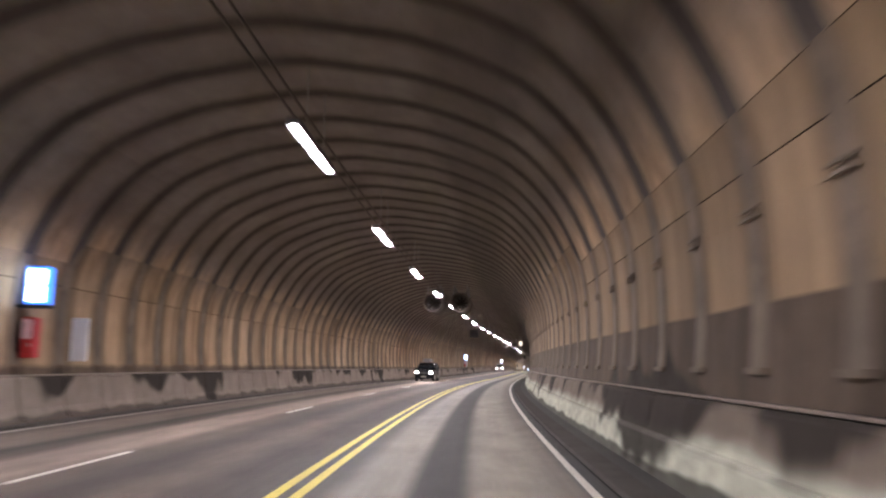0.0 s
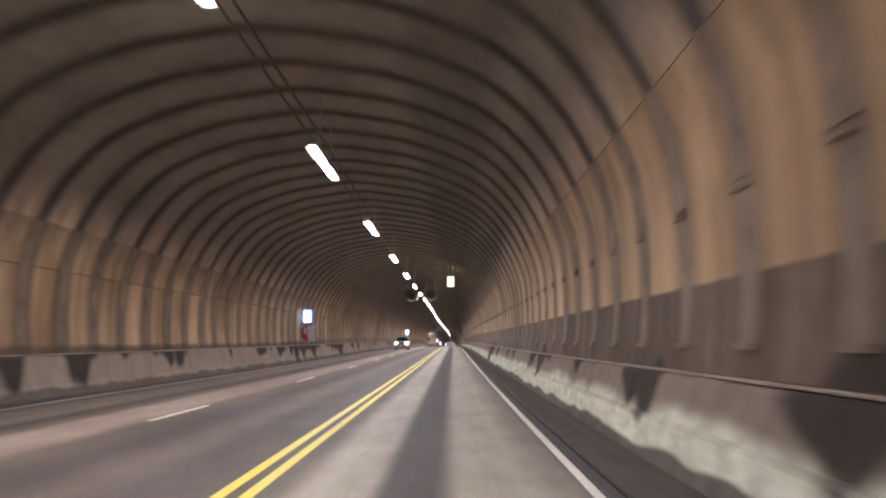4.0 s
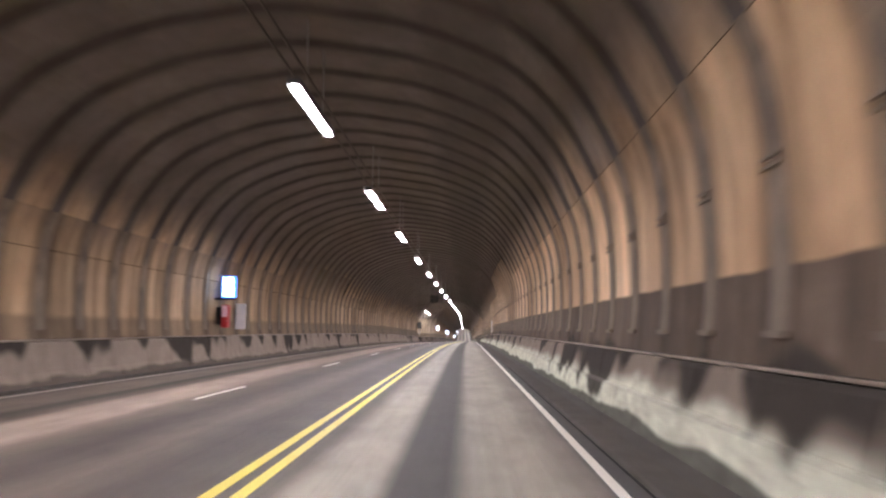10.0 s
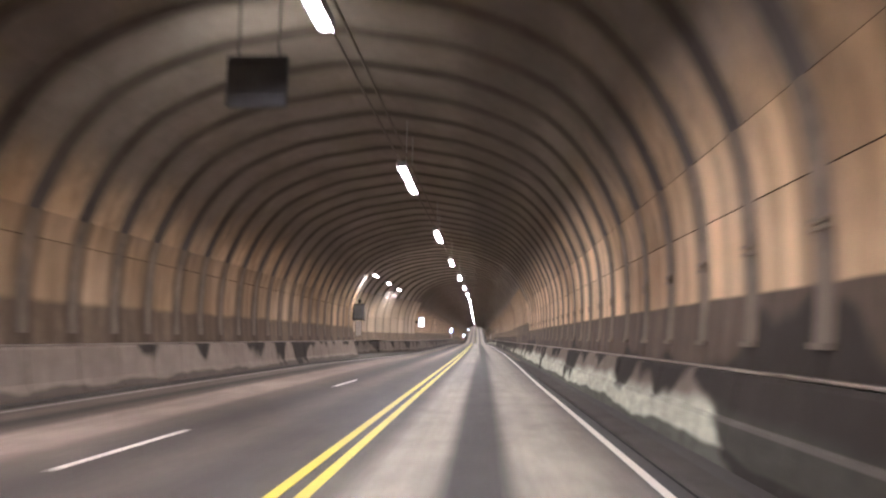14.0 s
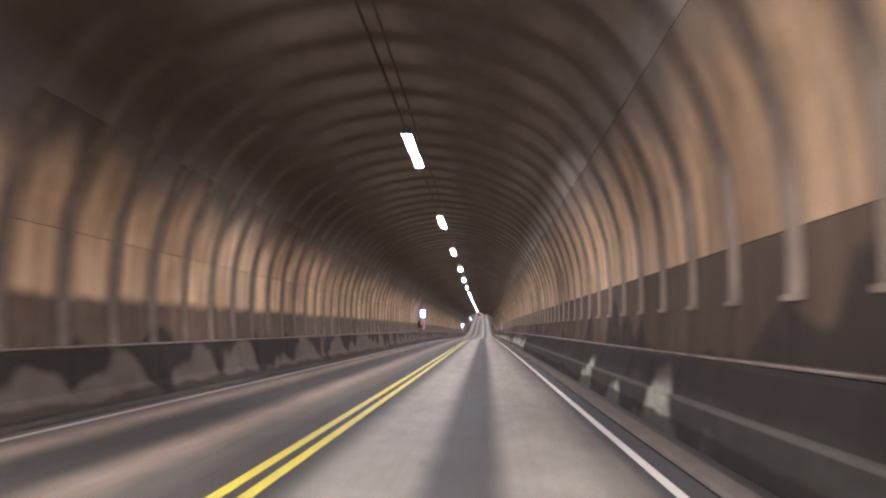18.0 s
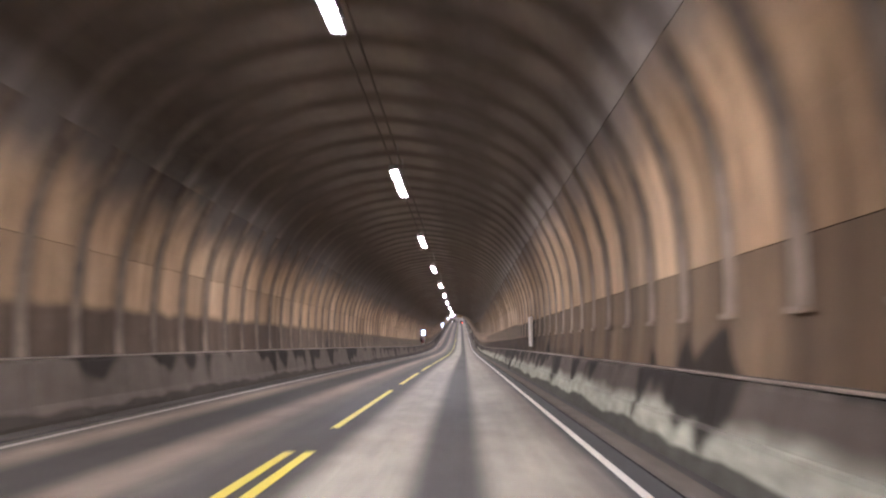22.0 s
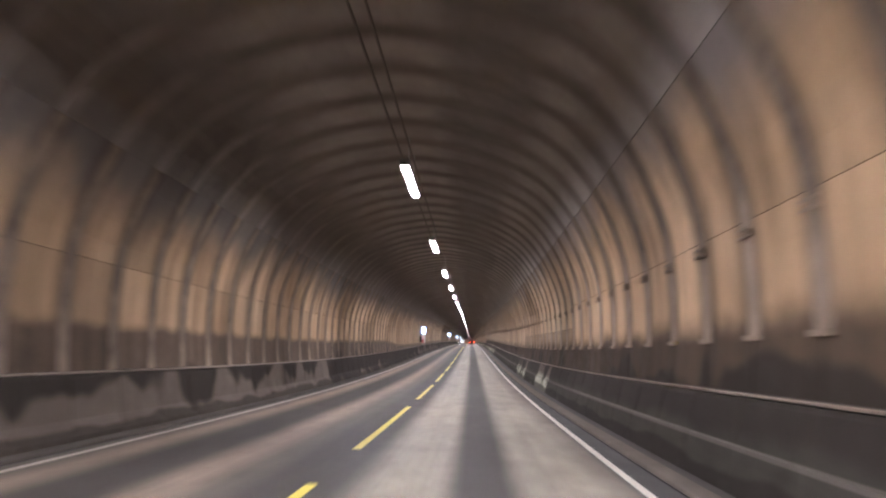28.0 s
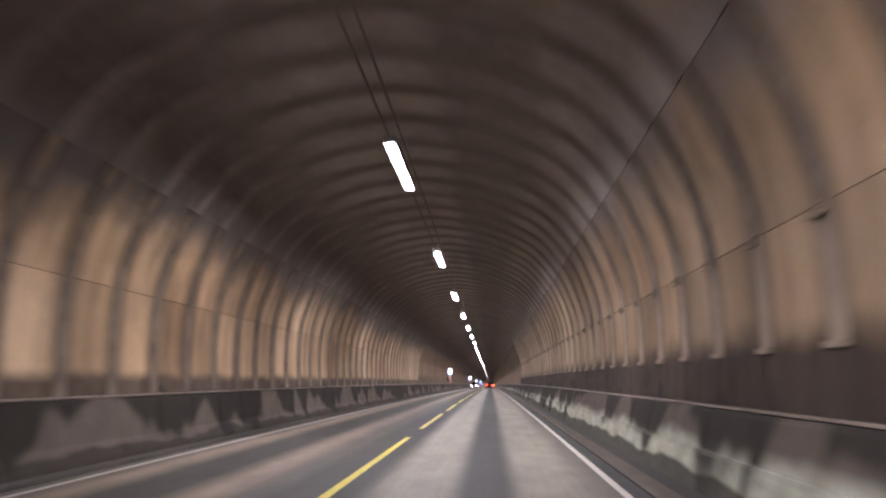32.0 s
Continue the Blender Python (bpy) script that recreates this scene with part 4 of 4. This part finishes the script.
# ---- emergency stations and signs ----
def make_station(m):
    """Lit box facing the traffic on an arm from the wall, red cabinet and white board under it."""
    top = base("emergency_station", m)
    body = part("sign_box", boxed(-0.29, 0.245, -0.12, 0.12, -0.43, 0.43, bevel=0.025), M_BLUE, top, "blue glowing sign box")
    part("lit_panel", boxed(-0.225, 0.18, -0.135, -0.115, 0.025, 0.365, bevel=0.006), M_SOSLIGHT, body, "cold white lit panel")
    part("lit_panel", boxed(-0.225, 0.18, -0.135, -0.115, -0.365, -0.025, bevel=0.006), M_SOSLIGHT, body, "cold white lit panel")
    part("cabinet_bracket", boxed(-0.62, -0.30, 0.0, 0.12, -1.5, -0.8, bevel=0.01), M_BLACK, top)
    part("board_bracket", boxed(-0.62, -0.30, 2.12, 2.2, -1.5, -0.8, bevel=0.01), M_BLACK, top)
    part("shelf", boxed(-0.62, 0.26, -0.16, 0.14, -0.51, -0.43, bevel=0.008), M_BLACK, top)
    part("arm", boxed(-0.62, -0.30, -0.05, 0.05, 0.43, 0.50, bevel=0.008), M_STEEL, top)
    cab = part("cabinet", boxed(-0.28, -0.01, -0.12, 0.2, -1.62, -0.72, bevel=0.02), M_RED, top, "red emergency cabinet")
    part("notice", boxed(-0.255, -0.035, -0.132, -0.118, -1.20, -0.76, bevel=0.003), M_PINK, cab, "pale notice on the cabinet")
    part("handle", boxed(-0.07, -0.04, -0.145, -0.118, -1.38, -1.30, bevel=0.004), M_STEEL, cab)
    part("board", boxed(-0.40, 0.02, 2.05, 2.13, -1.68, -0.60, bevel=0.01), M_BOARD_BRIGHT, top, "plain white board")
    return tagged(top, "blue lit emergency sign with red cabinet on the tunnel wall", "emergency station", "emergency stations")


st = make_station(frame_at(15.5, -7.85, 3.10))
for s, u in ((127.7, -7.9), (226.5, -7.45), (433.8, -4.42), (555.3, -4.45), (665.2, -4.42), (775.0, -4.42), (885.0, -4.42), (995.0, -4.42), (1105.0, -4.42), (1215.0, -4.42)):
    copy_thing(st, frame_at(s, u, 3.03))


def make_overhead_sign(m):
    top = base("lane_sign", m)
    part("sign_case", boxed(-0.265, 0.265, 0.0, 0.16, -0.385, 0.385, bevel=0.02), M_BOARD, top)
    part("sign_face", boxed(-0.235, 0.235, -0.012, 0.004, -0.355, 0.355, bevel=0.004), M_SIGNFRONT, top, "glowing white sign face")
    part("back_face", boxed(-0.235, 0.235, 0.156, 0.172, -0.355, 0.355, bevel=0.004), M_SIGNGOLD, top, "glowing white sign face")
    for z in (0.16, -0.16):
        part("sign_mark", boxed(-0.155, -0.10, -0.02, -0.011, z - 0.07, z + 0.07), M_BLACK, top, "small dark mark")
    for x in (-0.15, 0.15):
        part("hanger", tube(bmesh.new(), (x, 0.08, 0.42), (x, 0.08, 1.15), 0.018, n=8), M_STEEL, top)
    return tagged(top, "glowing white sign box hung over the lane", "lit sign")


make_overhead_sign(frame_at(130.1, 1.87, 5.57))


def make_sign_back(m):
    top = base("overhead_sign_back", m)
    part("panel", boxed(-0.52, 0.52, 0.0, 0.12, -0.45, 0.45, bevel=0.02), M_SIGNBACK, top)
    for z in (-0.25, 0.25):
        part("stiffener", boxed(-0.5, 0.5, -0.04, 0.002, z - 0.03, z + 0.03, bevel=0.006), M_SIGNBACK, top)
    part("face", boxed(-0.48, 0.48, 0.118, 0.132, -0.41, 0.41, bevel=0.004), M_SIGNLIGHT, top, "glowing face towards the oncoming lane")
    for x in (-0.35, 0.35):
        part("hanger", tube(bmesh.new(), (x, 0.06, 0.44), (x, 0.06, 1.6), 0.02, n=8), M_BLACK, top)
    return tagged(top, "dark back of a lit sign hung under the ceiling", "road sign", "backs of overhead signs")


sb = make_sign_back(frame_at(288.6, -2.2, 5.62))
copy_thing(sb, frame_at(85.0, -2.2, 5.3))


def make_wall_board(m):
    top = base("wall_board", m)
    part("plate", boxed(-0.16, -0.06, -0.40, 0.40, 0.04, 1.25, bevel=0.012), M_BOARD, top)
    for z in (0.3, 1.0):
        part("bracket", boxed(-0.07, 0.06, -0.3, 0.3, z - 0.03, z + 0.03, bevel=0.005), M_BLACK, top)
    return tagged(top, "tall white board mounted on the tunnel wall", "wall board", "white wall boards")


wb = make_wall_board(frame_at(270.3, 4.70, 1.18))
copy_thing(wb, frame_at(471.3, 4.95, 1.2))


def make_recess_sign(m):
    top = base("recess_sign", m)
    part("case", boxed(-0.30, 0.30, 0.0, 0.2, -0.48, 0.48, bevel=0.02), M_BOARD, top)
    part("face", boxed(-0.27, 0.27, -0.012, 0.004, -0.45, 0.45, bevel=0.004), M_SIGNFACE, top, "white lit face")
    for z, r, turn in ((0.43, 0.22, -0.5), (-0.16, 0.24, 0.0)):
        # a quarter disc against the left edge
        bm = bmesh.new()
        rim = [(0.0, 0.0)] + [(r * math.cos(a), r * math.sin(a)) for a in (turn * math.pi + k * math.pi / 16 for k in range(9))]
        for y in (-0.018, -0.012):
            bm.faces.new([bm.verts.new((-0.25 + x, y, z + q)) for x, q in rim])
        bmesh.ops.recalc_face_normals(bm, faces=bm.faces)
        part("symbol", bm, M_BLUEPAINT, top, "blue quarter disc")
    for x in (-0.315, 0.295):
        part("frame_side", boxed(x, x + 0.02, -0.03, 0.02, -0.50, 0.50, bevel=0.004), M_HOUSING, top)
    part("frame_sill", boxed(-0.33, 0.33, -0.04, 0.2, -0.53, -0.49, bevel=0.006), M_HOUSING, top)
    part("bracket", boxed(-0.65, -0.25, 0.06, 0.14, -0.1, 0.1, bevel=0.01), M_BLACK, top)
    return tagged(top, "white lit sign with two blue marks on the wall", "lit sign")


make_recess_sign(frame_at(348.3, -4.34, 2.93))


def make_recess_box(m):
    top = base("recess_equipment_box", m)
    part("case", boxed(-0.38, 0.32, -0.1, 0.12, -0.5, 0.45, bevel=0.02), M_HOUSING, top)
    part("cap", boxed(-0.42, 0.36, -0.14, 0.14, 0.45, 0.52, bevel=0.01), M_BLACK, top)
    part("stalk", tube(bmesh.new(), (0, 0, 0.52), (0, 0, 0.62), 0.04, n=10), M_BLACK, top)
    bm = bmesh.new()
    bmesh.ops.create_uvsphere(bm, u_segments=14, v_segments=9, radius=0.115)
    bmesh.ops.translate(bm, vec=(0, 0, 0.71), verts=bm.verts)
    part("beacon", bm, M_BLACK, top, "round dark beacon")
    for x in (-0.38, 0.30):
        part("tray_foot", boxed(x, x + 0.05, -0.12, 0.12, -0.64, -0.58, bevel=0.006), M_BLACK, top)
    part("tray", boxed(-0.42, 0.36, -0.14, 0.14, -0.58, -0.5, bevel=0.01), M_BLACK, top)
    part("board", boxed(-0.2, 0.12, -0.04, 0.02, -1.6, -0.66, bevel=0.01), M_BOARD, top, "white board")
    part("wall_plate", boxed(-0.55, -0.36, -0.05, 0.05, -0.5, 0.4, bevel=0.01), M_BLACK, top)
    return tagged(top, "grey equipment box with white board at the recess corner", "equipment box")


make_recess_box(frame_at(324.6, -6.62, 3.05))


# ---- cars ----
def loft(bm, rows):
    """Cross sections along y: y, bottom, top, half width below, half width above."""
    rings = []
    for y, z0, z1, h0, h1 in rows:
        zz = z0 + (z1 - z0) * 0.45
        prof = [(-h0 * 0.9, z0), (-h0, z0 + 0.08), (-h0 * 1.01, zz), (-h1, z1 - 0.06), (-h1 * 0.88, z1), (0, z1 + 0.015),
                (h1 * 0.88, z1), (h1, z1 - 0.06), (h0 * 1.01, zz), (h0, z0 + 0.08), (h0 * 0.9, z0), (0, z0)]
        rings.append([bm.verts.new((x, y, z)) for x, z in prof])
    k = len(rings[0])
    for a, b in zip(rings, rings[1:]):
        for i in range(k):
            bm.faces.new((a[i], a[(i + 1) % k], b[(i + 1) % k], b[i])).smooth = True
    bm.faces.new(rings[0])
    bm.faces.new(list(reversed(rings[-1])))
    bmesh.ops.recalc_face_normals(bm, faces=bm.faces)
    return bm


def make_car(m, paint, label, head, tall=1.0, rack=False):
    """A car whose front looks along -y."""
    top = base("car", m)
    t = tall
    part("body", loft(bmesh.new(), [(-2.28, 0.42, 0.66, 0.70, 0.66), (-2.2, 0.28, 0.82 * t, 0.84, 0.80), (-1.9, 0.22, 0.92 * t, 0.90, 0.84), (-1.0, 0.22, 1.02 * t, 0.92, 0.86),
                                    (0.4, 0.22, 1.03 * t, 0.92, 0.87), (1.7, 0.24, 1.05 * t, 0.91, 0.86), (2.15, 0.3, 1.02 * t, 0.88, 0.82), (2.25, 0.42, 0.9 * t, 0.80, 0.76)]), paint, top)
    cabin = part("cabin", loft(bmesh.new(), [(-1.12, 0.98 * t, 1.04 * t, 0.80, 0.76), (-0.55, 0.98 * t, 1.40 * t, 0.82, 0.66), (0.0, 0.98 * t, 1.55 * t, 0.83, 0.66),
                                             (1.5, 0.98 * t, 1.53 * t, 0.82, 0.64), (2.02, 0.98 * t, 1.30 * t, 0.80, 0.64), (2.15, 0.98 * t, 1.06 * t, 0.78, 0.72)]), M_GLASS, top, "dark glass cabin")
    part("roof", loft(bmesh.new(), [(-0.42, 1.46 * t, 1.50 * t, 0.62, 0.58), (0.0, 1.52 * t, 1.575 * t, 0.66, 0.60), (1.45, 1.50 * t, 1.56 * t, 0.65, 0.59), (1.8, 1.42 * t, 1.46 * t, 0.60, 0.55)]), paint, cabin)
    for x in (-1, 1):
        for y0, z0, y1, z1, thick in ((-1.1, 1.0, -0.42, 1.47, 0.055), (0.35, 1.0, 0.38, 1.5, 0.045), (1.3, 1.0, 1.42, 1.5, 0.05), (2.0, 1.0, 1.84, 1.46, 0.075)):
            bm = bmesh.new()
            tube(bm, (x * 0.845, y0, z0 * t), (x * 0.655, y1, z1 * t), thick, n=10)
            part("pillar", bm, paint, cabin)
    for x in (-0.66, 0.66):
        part("headlamp", boxed(x - 0.19, x + 0.19, -2.275, -2.05, 0.63 * t, 0.80 * t, bevel=0.05), M_HEAD if head else M_GLASS, top, "bright headlamp" if head else "")
        part("tail_lamp", boxed(x - 0.12, x + 0.12, 2.12, 2.262, 0.72 * t, 0.96 * t, bevel=0.02), M_TAIL, top, "red tail lamp")
        part("mirror", boxed(x * 1.45 - 0.09, x * 1.45 + 0.09, -0.88, -0.74, 1.0 * t, 1.12 * t, bevel=0.03), paint, top)
    grille = part("grille", boxed(-0.44, 0.44, -2.29, -2.2, 0.60 * t, 0.79 * t, bevel=0.02), M_BLACK, top, "dark grille")
    for k in range(3):
        part("slat", boxed(-0.42, 0.42, -2.305, -2.285, (0.635 + 0.05 * k) * t, (0.65 + 0.05 * k) * t, bevel=0.004), M_STEEL, grille)
    bumper = part("bumper", boxed(-0.84, 0.84, -2.34, -2.05, 0.32, 0.56, bevel=0.06), paint, top)
    part("air_intake", boxed(-0.58, 0.58, -2.345, -2.2, 0.20, 0.335, bevel=0.03), M_BLACK, bumper, "black lower air intake")
    part("rear_bumper", boxed(-0.82, 0.82, 2.05, 2.33, 0.34, 0.58, bevel=0.06), paint, top)
    for x in (-1, 1):
        part("sill", boxed(x * 0.86 - 0.05, x * 0.86 + 0.05, -0.95, 0.95, 0.20, 0.32, bevel=0.03), M_BLACK, top)
        for y in (-0.30, 0.75):
            part("door_handle", boxed(x * 0.915 - 0.02, x * 0.915 + 0.02, y, y + 0.16, 0.86 * t, 0.885 * t, bevel=0.008), paint, top)
    part("plate", boxed(-0.26, 0.26, -2.352, -2.335, 0.36, 0.47, bevel=0.004), M_BOARD, top, "plain plate")
    for x in (-0.80, 0.80):
        for y in (-1.38, 1.35):
            w = part("wheel", tube(bmesh.new(), (x - 0.11, y, 0.335), (x + 0.11, y, 0.335), 0.335, n=28), M_RUBBER, top)
            part("rim", tube(bmesh.new(), (x - 0.118, y, 0.335), (x + 0.118, y, 0.335), 0.21, n=20), M_STEEL, w)
    if rack:
        part("roof_box", boxed(-0.42, 0.42, -0.4, 1.3, 1.63 * t, 1.92 * t, bevel=0.12), M_SILVER, top, "pale roof box")
    return tagged(top, label, "car")


make_car(frame_at(180.5, -5.25) @ Matrix.Diagonal((1.1, 1.04, 1.1, 1.0)), M_SILVER, "silver-white people carrier with lit headlamps on the road", True, 1.08)
make_car(frame_at(68.4, -5.2), M_DARKCAR, "dark car with pale roof box and lit headlamps", True, 1.1, True)
for s, nm in ((180.5, "car_headlight"), (68.4, "car_headlight")):
    for x in (-0.66, 0.66):
        d = bpy.data.lights.new(nm, "SPOT")
        d.energy, d.spot_size, d.spot_blend, d.color, d.shadow_soft_size = 2000.0, radians(24), 1.0, (1.0, 0.81, 0.74), 0.08
        lamp = new(nm, d)
        lamp.matrix_world = frame_at(s, -5.22) @ look((x, -2.45, 0.76), (x + 3.0, -15.0, 0.0))
make_car(frame_at(815.0, 1.9) @ Matrix.Rotation(math.pi, 4, "Z"), M_DARKCAR, "dark car ahead with glowing red tail lamps", False)
make_car(frame_at(838.0, -2.0), M_DARKCAR, "distant oncoming dark car with lit headlamps", True)

build_walls()
